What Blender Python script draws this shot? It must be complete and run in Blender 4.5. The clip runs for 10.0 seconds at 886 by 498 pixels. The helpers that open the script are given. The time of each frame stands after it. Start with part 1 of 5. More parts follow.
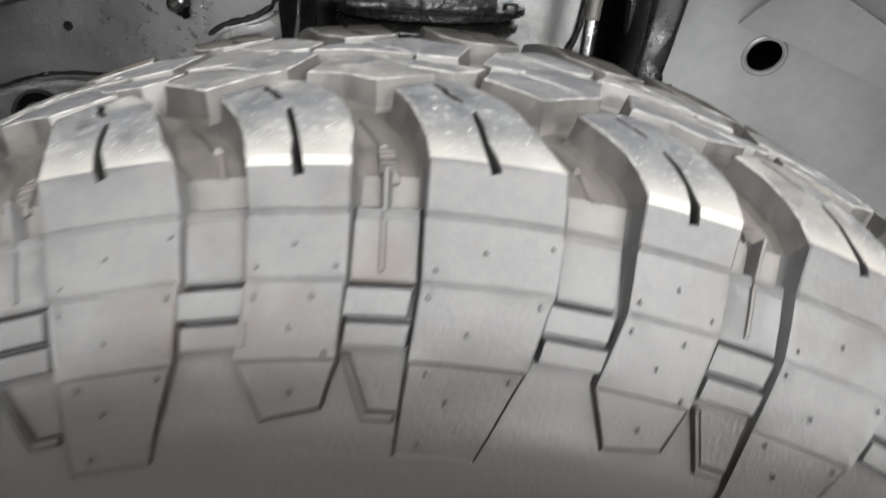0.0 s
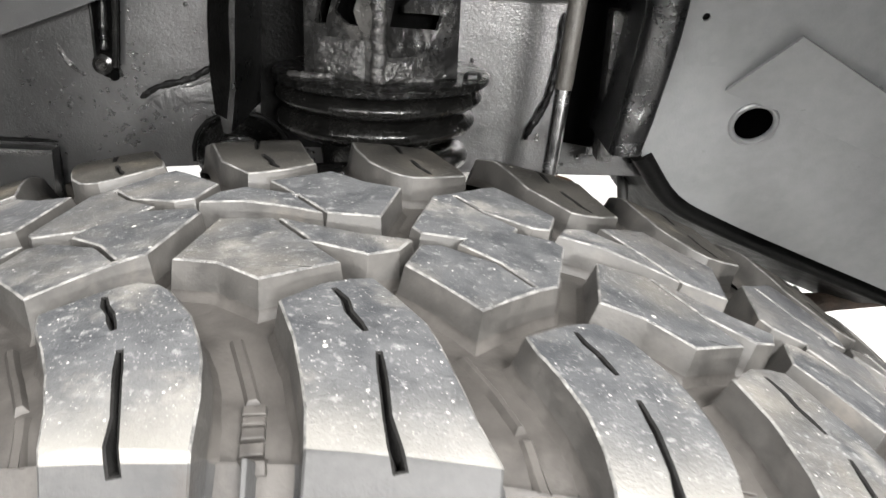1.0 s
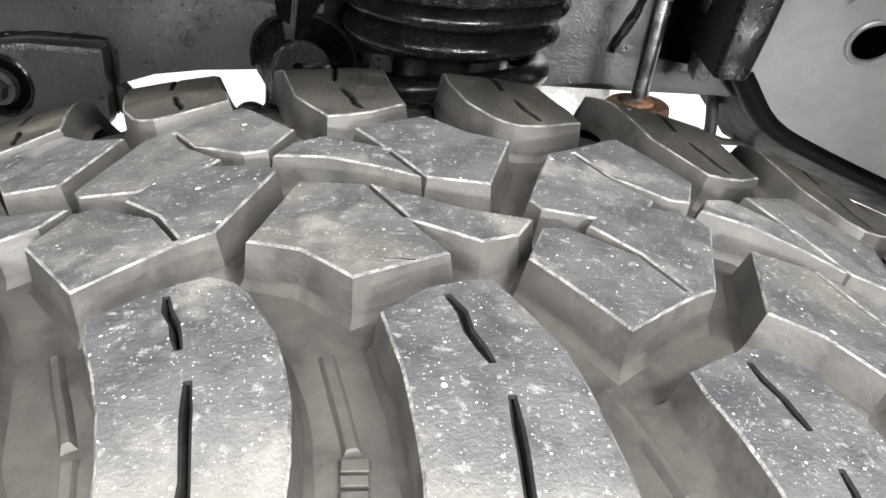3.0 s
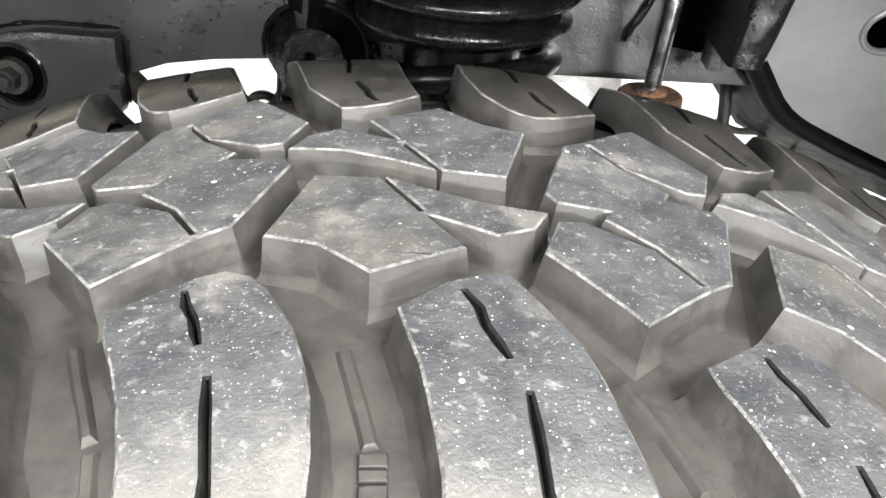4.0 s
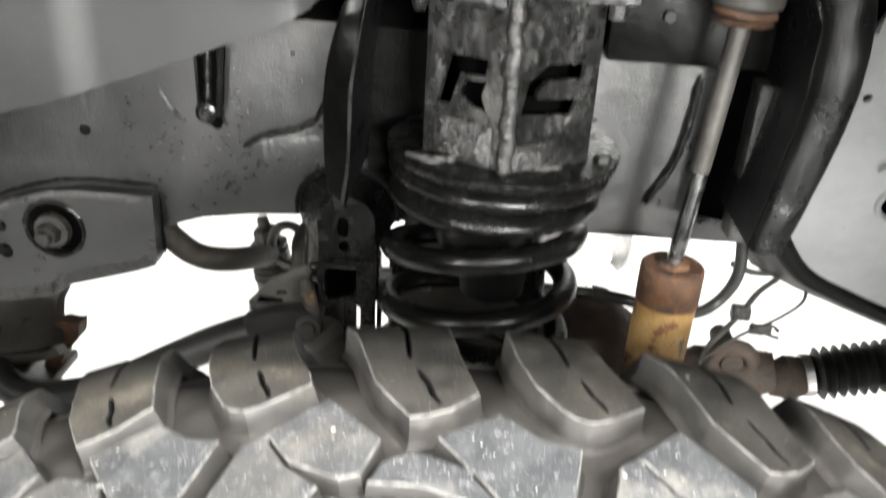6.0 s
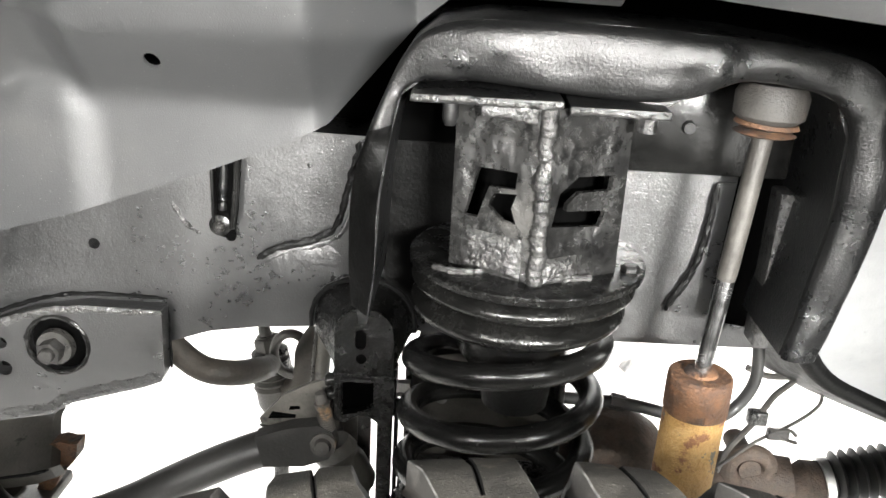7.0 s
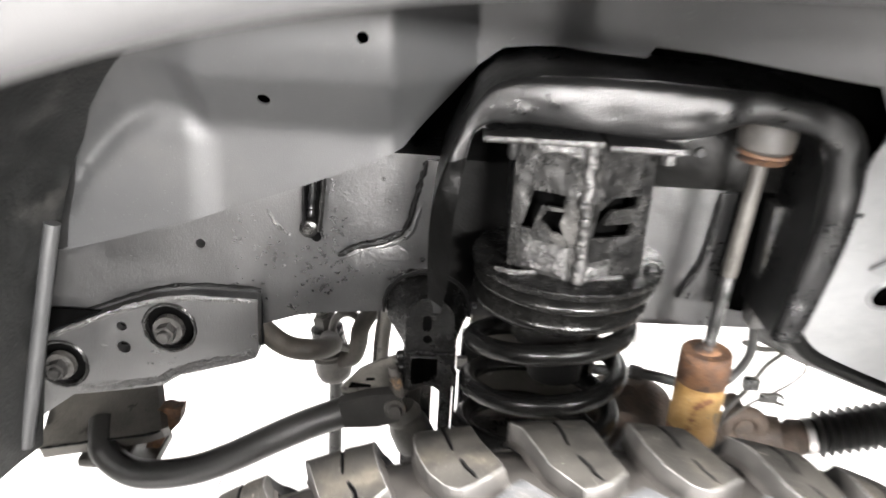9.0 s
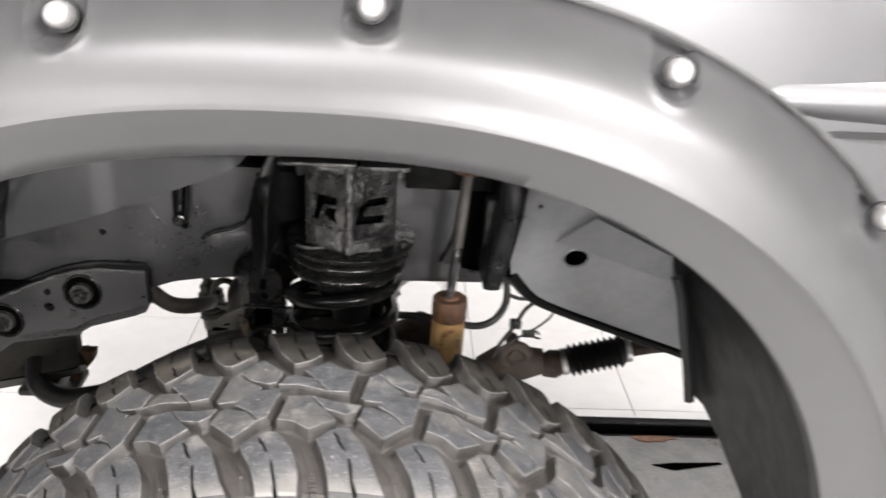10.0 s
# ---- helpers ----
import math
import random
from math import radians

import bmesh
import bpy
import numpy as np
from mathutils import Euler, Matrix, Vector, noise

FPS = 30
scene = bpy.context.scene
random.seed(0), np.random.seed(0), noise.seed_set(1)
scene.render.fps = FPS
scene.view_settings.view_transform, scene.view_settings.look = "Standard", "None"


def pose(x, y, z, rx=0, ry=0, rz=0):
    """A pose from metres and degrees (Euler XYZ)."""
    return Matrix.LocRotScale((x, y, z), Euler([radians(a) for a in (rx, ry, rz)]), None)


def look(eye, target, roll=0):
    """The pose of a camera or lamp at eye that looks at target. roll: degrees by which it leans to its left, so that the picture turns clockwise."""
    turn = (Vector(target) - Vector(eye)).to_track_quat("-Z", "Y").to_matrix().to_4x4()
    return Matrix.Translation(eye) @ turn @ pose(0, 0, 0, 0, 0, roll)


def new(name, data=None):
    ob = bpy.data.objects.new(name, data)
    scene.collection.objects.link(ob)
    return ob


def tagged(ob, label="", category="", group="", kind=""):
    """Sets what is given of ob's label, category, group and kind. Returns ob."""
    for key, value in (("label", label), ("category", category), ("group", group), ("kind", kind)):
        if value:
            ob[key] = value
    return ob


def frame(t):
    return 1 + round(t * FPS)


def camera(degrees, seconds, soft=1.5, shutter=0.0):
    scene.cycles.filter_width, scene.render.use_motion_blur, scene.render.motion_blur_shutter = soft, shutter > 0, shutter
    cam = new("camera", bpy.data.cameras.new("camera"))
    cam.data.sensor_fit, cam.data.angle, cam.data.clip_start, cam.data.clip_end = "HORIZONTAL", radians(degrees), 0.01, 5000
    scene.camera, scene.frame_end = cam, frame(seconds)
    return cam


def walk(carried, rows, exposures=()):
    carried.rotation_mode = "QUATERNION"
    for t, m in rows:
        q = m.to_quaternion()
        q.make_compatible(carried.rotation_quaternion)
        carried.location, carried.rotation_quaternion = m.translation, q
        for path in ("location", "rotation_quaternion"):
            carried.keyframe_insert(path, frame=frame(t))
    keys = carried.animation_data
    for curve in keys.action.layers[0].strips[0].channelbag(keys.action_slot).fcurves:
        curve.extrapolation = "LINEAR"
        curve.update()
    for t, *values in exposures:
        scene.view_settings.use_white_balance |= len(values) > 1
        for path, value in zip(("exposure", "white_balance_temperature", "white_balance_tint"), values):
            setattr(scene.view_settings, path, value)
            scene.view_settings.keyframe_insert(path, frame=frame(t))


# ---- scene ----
cam = camera(55.6, 10.0, shutter=0.4)
PATH = [
    (0, (0.013, 0.031, 0.994), (0.012, 1.878, 0.228), 2.3),
    (0.5, (0.045, 0.11, 1.02), (0.057, 1.966, 0.276), 2.3),
    (1, (0.036, 0.147, 1.036), (0.073, 2.001, 0.286), 2.6),
    (1.5, (0.022, 0.195, 1.034), (0.045, 2.023, 0.223), 2.8),
    (2, (0.018, 0.208, 1.027), (0.023, 1.987, 0.112), 3.1),
    (2.5, (0.012, 0.21, 1.036), (-0.02, 1.962, 0.071), 3.5),
    (4, (0.008, 0.212, 1.04), (-0.067, 1.935, 0.027), 3.3),
    (4.5, (0.003, 0.212, 1.042), (-0.085, 1.924, 0.012), 3.3),
    (5, (-0.003, 0.219, 1.044), (-0.097, 1.924, 0.004), 3.2),
    (5.5, (-0.018, 0.22, 1.079), (-0.102, 1.919, 0.028), 3.4),
    (6, (-0.024, 0.241, 1.14), (-0.114, 2.022, 0.233), 3.3),
    (6.2, (-0.032, 0.242, 1.158), (-0.123, 2.06, 0.33), 3.2),
    (7.3, (-0.078, 0.266, 1.139), (-0.112, 2.143, 0.449), 3.1),
    (7.5, (-0.084, 0.273, 1.134), (-0.136, 2.151, 0.447), 3.0),
    (8, (-0.134, 0.29, 1.106), (-0.182, 2.174, 0.435), 3.3),
    (8.5, (-0.169, 0.305, 1.087), (-0.212, 2.203, 0.456), 3.9),
    (9, (-0.134, 0.114, 1.240), (-0.157, 1.956, 0.460), 3.1),
    (9.5, (-0.018, -0.142, 1.351), (-0.051, 1.683, 0.534), 3.2),
    (10, (0.062, -0.283, 1.434), (0.169, 1.533, 0.603), 3.6),
]
EXPOSURES = [(0.0, 0.56, 6400, 10), (0.5, 0.33, 6450, 10), (1.0, 0.62, 6500, 10), (2.0, 0.64, 6500, 10), (4.5, 0.66, 6450, 9), (5.5, 0.58, 6500, 9), (6.0, 1.2, 6500, 8), (6.2, 1.5, 6500, 8),
             (7.4, 2.1, 6550, 9), (8.6, 1.74, 6550, 10), (9.0, 1.98, 6550, 12), (9.5, 1.13, 6550, 15), (10.0, 0.2, 6500, 14)]
walk(cam, [(t, look(eye, target, roll)) for t, eye, target, roll in PATH], EXPOSURES)

# ---- light ----
world = bpy.data.worlds.new("workshop_air")
scene.world = world
world.use_nodes = True
world.node_tree.nodes["Background"].inputs[0].default_value = (0.85, 0.88, 0.92, 1)
world.node_tree.nodes["Background"].inputs[1].default_value = 0.01
scene.view_settings.exposure = 0.0
FLOOR = -0.45          # workshop floor; the vehicle stands on a lift deck at z = 0
CEIL = 3.1
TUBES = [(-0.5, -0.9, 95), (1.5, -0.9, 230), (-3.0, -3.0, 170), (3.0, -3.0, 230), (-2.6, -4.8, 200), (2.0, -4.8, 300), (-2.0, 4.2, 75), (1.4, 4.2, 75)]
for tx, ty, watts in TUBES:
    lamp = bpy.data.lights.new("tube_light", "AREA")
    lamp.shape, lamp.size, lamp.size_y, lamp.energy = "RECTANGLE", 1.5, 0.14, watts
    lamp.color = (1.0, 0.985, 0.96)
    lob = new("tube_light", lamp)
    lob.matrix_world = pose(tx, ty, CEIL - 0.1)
# added lights, out of view on the south wall, to brighten rail and spring
FILL_LAMPS, WALL_Z = [(-2.4, 190), (2.0, 820)], 2.3
for tx, watts in FILL_LAMPS:
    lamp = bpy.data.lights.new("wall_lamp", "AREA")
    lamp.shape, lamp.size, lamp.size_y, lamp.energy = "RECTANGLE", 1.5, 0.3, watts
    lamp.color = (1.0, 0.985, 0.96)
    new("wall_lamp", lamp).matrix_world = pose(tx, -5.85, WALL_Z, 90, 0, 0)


# ---- materials ----
def rgb(c):
    return (c, c, c, 1) if isinstance(c, float) else (*c, 1)


def material(name, dark, light, scale=20.0, rough=(0.5, 0.7), metal=0.0, bump=0.0, bump_scale=200.0, coat=0.0,
             grit=None, patch=None, spec=0.5, lo=0.35, hi=0.65, bump2=0.0, bump2_scale=30.0, mud=None):
    """Noise between two colours at two scales, with fine relief; patch: (colour, scale, threshold); grit: (colour,
    scale, share); mud: a ring round the axle, dust on the tread, painted shade and grime on the sidewall: its colour,
    reach and raggedness.
    """
    m = bpy.data.materials.new(name)
    m.use_nodes = True
    nt = m.node_tree
    n, l = nt.nodes, nt.links
    b = n["Principled BSDF"]
    tex = n.new("ShaderNodeTexCoord")
    info = n.new("ShaderNodeObjectInfo")
    off = n.new("ShaderNodeVectorMath")
    off.operation = "SCALE"
    comb = n.new("ShaderNodeCombineXYZ")
    l.new(info.outputs["Random"], comb.inputs[0])
    l.new(info.outputs["Random"], comb.inputs[1])
    l.new(comb.outputs[0], off.inputs[0])
    off.inputs["Scale"].default_value = 7.0
    add = n.new("ShaderNodeVectorMath")
    l.new(tex.outputs["Object"], add.inputs[0])
    l.new(off.outputs[0], add.inputs[1])
    where = add.outputs[0]

    def noise_of(s, detail=5.0, r=0.6):
        t = n.new("ShaderNodeTexNoise")
        t.inputs["Scale"].default_value, t.inputs["Detail"].default_value, t.inputs["Roughness"].default_value = s, detail, r
        l.new(where, t.inputs["Vector"])
        return t.outputs["Fac"]

    def ramp_of(fac, a, z):
        r = n.new("ShaderNodeMapRange")
        r.interpolation_type = "SMOOTHSTEP"
        r.inputs[1].default_value, r.inputs[2].default_value = a, z
        l.new(fac, r.inputs[0])
        return r.outputs[0]

    def mix_of(fac, a, z):
        x = n.new("ShaderNodeMix")
        x.data_type = "RGBA"
        l.new(fac, x.inputs[0])
        for k, v in ((6, a), (7, z)):
            if isinstance(v, (tuple, float)):
                x.inputs[k].default_value = rgb(v)
            else:
                l.new(v, x.inputs[k])
        return x.outputs[2]

    coarse = ramp_of(noise_of(scale), lo, hi)
    fine = ramp_of(noise_of(scale * 9, 3.0), 0.3, 0.7)
    half = n.new("ShaderNodeMath")
    half.operation = "MULTIPLY_ADD"
    half.inputs[1].default_value, half.inputs[2].default_value = 0.35, 0.0
    l.new(fine, half.inputs[0])
    both = n.new("ShaderNodeMath")
    both.operation, both.use_clamp = "MULTIPLY_ADD", True
    both.inputs[1].default_value = 0.65
    l.new(coarse, both.inputs[0])
    l.new(half.outputs[0], both.inputs[2])
    colour = mix_of(both.outputs[0], dark, light)
    if patch:
        for c, s, a, z in patch:
            colour = mix_of(ramp_of(noise_of(s, 6.0, 0.65), a, z), colour, c)
    for speck in grit or ():
        v = n.new("ShaderNodeTexVoronoi")
        v.inputs["Scale"].default_value = speck[1]
        l.new(where, v.inputs["Vector"])
        dot = n.new("ShaderNodeMath")
        dot.operation = "LESS_THAN"
        l.new(v.outputs["Distance"], dot.inputs[0])
        sep = n.new("ShaderNodeSeparateColor")
        l.new(v.outputs["Color"], sep.inputs[0])
        size = n.new("ShaderNodeMath")
        size.operation = "MULTIPLY"
        size.inputs[1].default_value = 0.34
        l.new(sep.outputs[1], size.inputs[0])
        l.new(size.outputs[0], dot.inputs[1])
        some = n.new("ShaderNodeMath")
        some.operation = "LESS_THAN"
        some.inputs[1].default_value = speck[2]
        l.new(sep.outputs[0], some.inputs[0])
        on = n.new("ShaderNodeMath")
        on.operation = "MULTIPLY"
        l.new(dot.outputs[0], on.inputs[0])
        l.new(some.outputs[0], on.inputs[1])
        colour = mix_of(on.outputs[0], colour, speck[0])
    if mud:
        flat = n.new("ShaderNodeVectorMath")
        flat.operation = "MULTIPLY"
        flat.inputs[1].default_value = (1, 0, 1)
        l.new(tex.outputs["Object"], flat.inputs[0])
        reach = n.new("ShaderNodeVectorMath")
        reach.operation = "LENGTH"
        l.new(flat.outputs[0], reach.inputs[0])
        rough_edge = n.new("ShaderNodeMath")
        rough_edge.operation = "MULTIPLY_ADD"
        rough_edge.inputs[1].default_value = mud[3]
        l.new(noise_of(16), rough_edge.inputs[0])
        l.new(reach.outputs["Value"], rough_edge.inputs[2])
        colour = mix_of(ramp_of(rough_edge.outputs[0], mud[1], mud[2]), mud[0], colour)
    l.new(colour, b.inputs["Base Color"])
    rr = n.new("ShaderNodeMapRange")
    rr.inputs[3].default_value, rr.inputs[4].default_value = rough
    l.new(both.outputs[0], rr.inputs[0])
    l.new(rr.outputs[0], b.inputs["Roughness"])
    b.inputs["Metallic"].default_value = metal
    b.inputs["Coat Weight"].default_value = coat
    b.inputs["Coat Roughness"].default_value = 0.15
    b.inputs["Specular IOR Level"].default_value = spec
    normal = None
    for strength, s in ((bump2, bump2_scale), (bump, bump_scale)):
        if strength:
            bp = n.new("ShaderNodeBump")
            bp.inputs["Strength"].default_value = 1.0
            bp.inputs["Distance"].default_value = strength
            l.new(noise_of(s, 3.0), bp.inputs["Height"])
            if normal:
                l.new(normal, bp.inputs["Normal"])
            normal = bp.outputs[0]
    if normal:
        l.new(normal, b.inputs["Normal"])
    return m


TREAD = material("worn_tread_rubber", (0.026, 0.0275, 0.030), (0.058, 0.059, 0.061), 55, (0.42, 0.66), bump=0.0004, bump_scale=900, bump2=0.0004, bump2_scale=130, spec=0.32,
                 patch=[((0.085, 0.078, 0.068), 7, 0.5, 0.72), ((0.14, 0.133, 0.122), 24, 0.54, 0.74), ((0.018, 0.0185, 0.02), 60, 0.6, 0.75), ((0.12, 0.12, 0.12), 300, 0.57, 0.66)],
                 grit=[((0.24, 0.235, 0.225), 1300, 0.3), ((0.34, 0.33, 0.315), 700, 0.07), ((0.36, 0.35, 0.32), 300, 0.012)], mud=((0.11, 0.1055, 0.097), 0.4982, 0.5102, 0.009))
MUDDY = material("brown_dusty_tread_rubber", (0.018, 0.0172, 0.0158), (0.042, 0.0392, 0.0345), 45, (0.55, 0.78), bump=0.0005, bump_scale=800, bump2=0.0006, bump2_scale=110, spec=0.22,
                 patch=[((0.075, 0.066, 0.0525), 15, 0.5, 0.75), ((0.09, 0.08, 0.064), 60, 0.6, 0.72)], grit=[((0.2, 0.19, 0.17), 1300, 0.18), ((0.3, 0.285, 0.25), 300, 0.01)])
EDGE = material("scuffed_rubber_edge", (0.026, 0.026, 0.026), (0.15, 0.146, 0.139), 130, (0.6, 0.8), bump=0.001, bump_scale=700, lo=0.38, hi=0.62)
# near-black rubber: the shade inside the deep tread slits, put into the colour
SLIT_SHADE = material("unfaded_cut_rubber", (0.0035, 0.0034, 0.0033), (0.008, 0.0077, 0.0073), 60, (0.7, 0.9), bump=0.0005, bump_scale=500, spec=0.15)
FLANK = material("block_flank_rubber", (0.018, 0.0172, 0.016), (0.039, 0.0365, 0.0335), 60, (0.5, 0.7), bump=0.0002, bump_scale=500,
                 patch=[((0.07, 0.0615, 0.0525), 30, 0.58, 0.8)])
GROOVE = material("dusty_groove_rubber", (0.022, 0.0202, 0.0186), (0.047, 0.0432, 0.0395), 35, (0.5, 0.7), bump=0.0002, bump_scale=500, spec=0.3, patch=[((0.085, 0.077, 0.068), 18, 0.6, 0.8)])
# the ring darkens the lower sidewall: painted shade together with brown grime
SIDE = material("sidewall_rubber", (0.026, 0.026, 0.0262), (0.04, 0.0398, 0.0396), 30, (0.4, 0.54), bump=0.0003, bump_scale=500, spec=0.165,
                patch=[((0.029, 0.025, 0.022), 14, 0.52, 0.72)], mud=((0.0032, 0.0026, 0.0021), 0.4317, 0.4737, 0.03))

UNDERSEAL = material("black_chassis_paint", (0.0045, 0.0046, 0.0048), (0.0105, 0.0105, 0.0105), 14, (0.26, 0.41), bump=0.00042, bump_scale=480, spec=0.9, coat=0.3,
                     bump2=0.0009, bump2_scale=34, patch=[((0.03, 0.029, 0.0275), 8, 0.6, 0.85)])
GLOSS = material("thick_glossy_black_paint", (0.0026, 0.0027, 0.0028), (0.006, 0.006, 0.006), 20, (0.25, 0.4), bump=0.0006, bump_scale=460, spec=0.34,
                 bump2=0.0005, bump2_scale=20)
SPACER = material("brushed_on_black_paint", (0.003, 0.003, 0.003), (0.014, 0.0138, 0.0134), 26, (0.14, 0.36), bump=0.0005, bump_scale=420, spec=0.8, coat=0.4,
                  bump2=0.011, bump2_scale=17, lo=0.35, hi=0.65, patch=[((0.05, 0.0485, 0.046), 14, 0.56, 0.74), ((0.0025, 0.0025, 0.0025), 34, 0.56, 0.66), ((0.03, 0.021, 0.013), 24, 0.72, 0.8)])
LUMPY = material("lumpy_wet_black_paint", (0.0014, 0.0014, 0.0014), (0.004, 0.004, 0.0038), 60, (0.16, 0.34), bump=0.0014, bump_scale=210, bump2=0.0018, bump2_scale=45, spec=0.36)
WELD = material("painted_weld_bead", (0.004, 0.004, 0.004), (0.026, 0.0255, 0.0248), 110, (0.24, 0.46), bump=0.0024, bump_scale=340, spec=0.7, coat=0.1)
SEAM = material("black_seam_sealer", (0.002, 0.002, 0.002), (0.004, 0.004, 0.004), 50, (0.32, 0.48), bump=0.0004, bump_scale=300, spec=0.1)
# plain near-black; the sheet before the rail uses it as painted shade
DULL_BLACK = material("dull_black_tar", (0.0008, 0.0008, 0.0008), (0.0018, 0.0018, 0.0017), 50, (0.3, 0.5), bump=0.0005, bump_scale=300, spec=0.06)
DUSTY = material("dusty_brown_bar", (0.009, 0.0075, 0.006), (0.032, 0.0275, 0.0225), 40, (0.55, 0.75), bump=0.0008, bump_scale=250, spec=0.25)
SHELL = material("matt_black_liner", (0.0035, 0.0037, 0.0036), (0.0085, 0.0088, 0.0086), 26, (0.4, 0.54), bump=0.0008, bump_scale=160, bump2=0.0012, bump2_scale=28, spec=0.22,
                 patch=[((0.028, 0.027, 0.0255), 10, 0.55, 0.8)])
# near-black without gloss: paints the shade of holes, slots and gaps
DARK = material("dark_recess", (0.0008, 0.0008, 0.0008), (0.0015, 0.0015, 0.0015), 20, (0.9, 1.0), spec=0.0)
LINER = material("black_plastic_liner", (0.017, 0.0175, 0.018), (0.025, 0.0255, 0.026), 5, (0.44, 0.54), bump=0.0002, bump_scale=700, spec=0.6,
                 grit=[((0.07, 0.07, 0.068), 600, 0.05)], patch=[((0.036, 0.0352, 0.0336), 6, 0.5, 0.85)])
PANEL = material("satin_inner_panel", (0.2, 0.202, 0.208), (0.25, 0.253, 0.259), 8, (0.32, 0.42), metal=0.3, bump=0.0003, bump_scale=400,
                 patch=[((0.03, 0.03, 0.03), 26, 0.66, 0.76)])
BODY = material("silver_body_paint", (0.041, 0.0413, 0.0422), (0.048, 0.0483, 0.0492), 3, (0.36, 0.42), metal=0.3, coat=0.1, lo=0.0, hi=1.0)
FLARE = material("satin_grey_flare", (0.026, 0.026, 0.0264), (0.032, 0.032, 0.0324), 5, (0.35, 0.41), bump=0.0001, bump_scale=900, spec=0.6, lo=0.0, hi=1.0)
STEEL = material("bright_steel", (0.5, 0.495, 0.485), (0.68, 0.67, 0.66), 60, (0.3, 0.45), metal=0.85, bump=0.0004, bump_scale=400)
CHROME = material("chrome_rod", (0.6, 0.6, 0.6), (0.78, 0.78, 0.78), 80, (0.16, 0.28), metal=1.0)
BOLT = material("worn_bolt_steel", (0.01, 0.0098, 0.0095), (0.05, 0.0485, 0.0465), 60, (0.3, 0.45), metal=0.7, bump=0.0005, bump_scale=300)
SLEEVE = material("weathered_grey_sleeve", (0.026, 0.024, 0.0215), (0.058, 0.0545, 0.049), 45, (0.4, 0.55), metal=0.2, bump=0.0005, bump_scale=500)
RUST = material("rusty_steel", (0.035, 0.0155, 0.0075), (0.115, 0.054, 0.023), 55, (0.65, 0.9), bump=0.003, bump_scale=220,
                patch=[((0.02, 0.011, 0.0075), 34, 0.5, 0.62), ((0.24, 0.13, 0.042), 60, 0.62, 0.7)])
YELLOW = material("flaking_yellow_paint", (0.25, 0.138, 0.036), (0.34, 0.215, 0.085), 60, (0.6, 0.8), bump=0.003, bump_scale=260, lo=0.4, hi=0.6,
                  patch=[((0.13, 0.052, 0.02), 34, 0.54, 0.6), ((0.085, 0.08, 0.07), 30, 0.6, 0.62)])
TAN = material("aged_rubber_bush", (0.02, 0.0185, 0.0165), (0.045, 0.0412, 0.037), 60, (0.5, 0.7), bump=0.0008, bump_scale=400,
               patch=[((0.16, 0.095, 0.045), 40, 0.58, 0.72)])
GREASY = material("greasy_dark_steel", (0.006, 0.0058, 0.0056), (0.024, 0.0228, 0.021), 45, (0.22, 0.42), bump=0.0012, bump_scale=250, spec=0.5)
ARM = material("dusty_grey_black_paint", (0.009, 0.0088, 0.0083), (0.018, 0.0175, 0.0162), 30, (0.32, 0.48), bump=0.0004, bump_scale=260, spec=0.5, patch=[((0.032, 0.029, 0.0245), 20, 0.62, 0.8)])
TUBE = material("satin_black_tube", (0.003, 0.003, 0.0029), (0.007, 0.0069, 0.0066), 30, (0.16, 0.28), bump=0.0004, bump_scale=260, spec=0.27)
RUBBER = material("greased_black_rubber", (0.002, 0.002, 0.0019), (0.005, 0.0049, 0.0046), 40, (0.18, 0.32), bump=0.0007, bump_scale=180, bump2=0.0006, bump2_scale=40, spec=0.26)
BROWN = material("brown_casting", (0.03, 0.0215, 0.0155), (0.085, 0.06, 0.045), 50, (0.6, 0.8), bump=0.002, bump_scale=220)
BOOT = material("ribbed_black_rubber", (0.012, 0.012, 0.012), (0.025, 0.025, 0.024), 50, (0.45, 0.6))
LEAN = material("pale_dusty_steel", (0.028, 0.0262, 0.0228), (0.062, 0.058, 0.0505), 30, (0.4, 0.6), bump=0.0006, bump_scale=260, spec=0.5, patch=[((0.006, 0.0055, 0.005), 45, 0.62, 0.68)])
# unseen floor, greyed down to weaken the light it bounces onto the car
DIM_FLOOR = material("pale_concrete", (0.38, 0.377, 0.372), (0.46, 0.456, 0.45), 1.5, (0.5, 0.7))
TILE = material("white_floor_paint", (0.74, 0.73, 0.71), (0.82, 0.81, 0.8), 1.5, (0.3, 0.45))
WALL = material("grey_wall_paint", (0.2, 0.2, 0.2), (0.26, 0.26, 0.26), 2, (0.6, 0.7))
WHITE = material("pale_wall_paint", (0.36, 0.358, 0.355), (0.42, 0.418, 0.415), 2, (0.6, 0.7))
ORANGE = material("bright_surface_rust", (0.2, 0.09, 0.045), (0.34, 0.19, 0.12), 60, (0.6, 0.8), bump=0.001, bump_scale=200)
DECK = material("scuffed_steel_deck", (0.16, 0.16, 0.16), (0.3, 0.295, 0.285), 9, (0.4, 0.6), metal=0.4, bump=0.001, bump_scale=200,
                patch=[((0.12, 0.11, 0.1), 20, 0.6, 0.72)])
BLACK = material("matt_black_paint", (0.008, 0.008, 0.008), (0.014, 0.014, 0.014), 20, (0.4, 0.55), spec=0.2, bump=0.0006, bump_scale=300)
GLOW = bpy.data.materials.new("tube_diffuser")
GLOW.use_nodes = True
GLOW.node_tree.nodes["Principled BSDF"].inputs["Emission Color"].default_value = (1, 0.985, 0.96, 1)
GLOW.node_tree.nodes["Principled BSDF"].inputs["Emission Strength"].default_value = 6.0


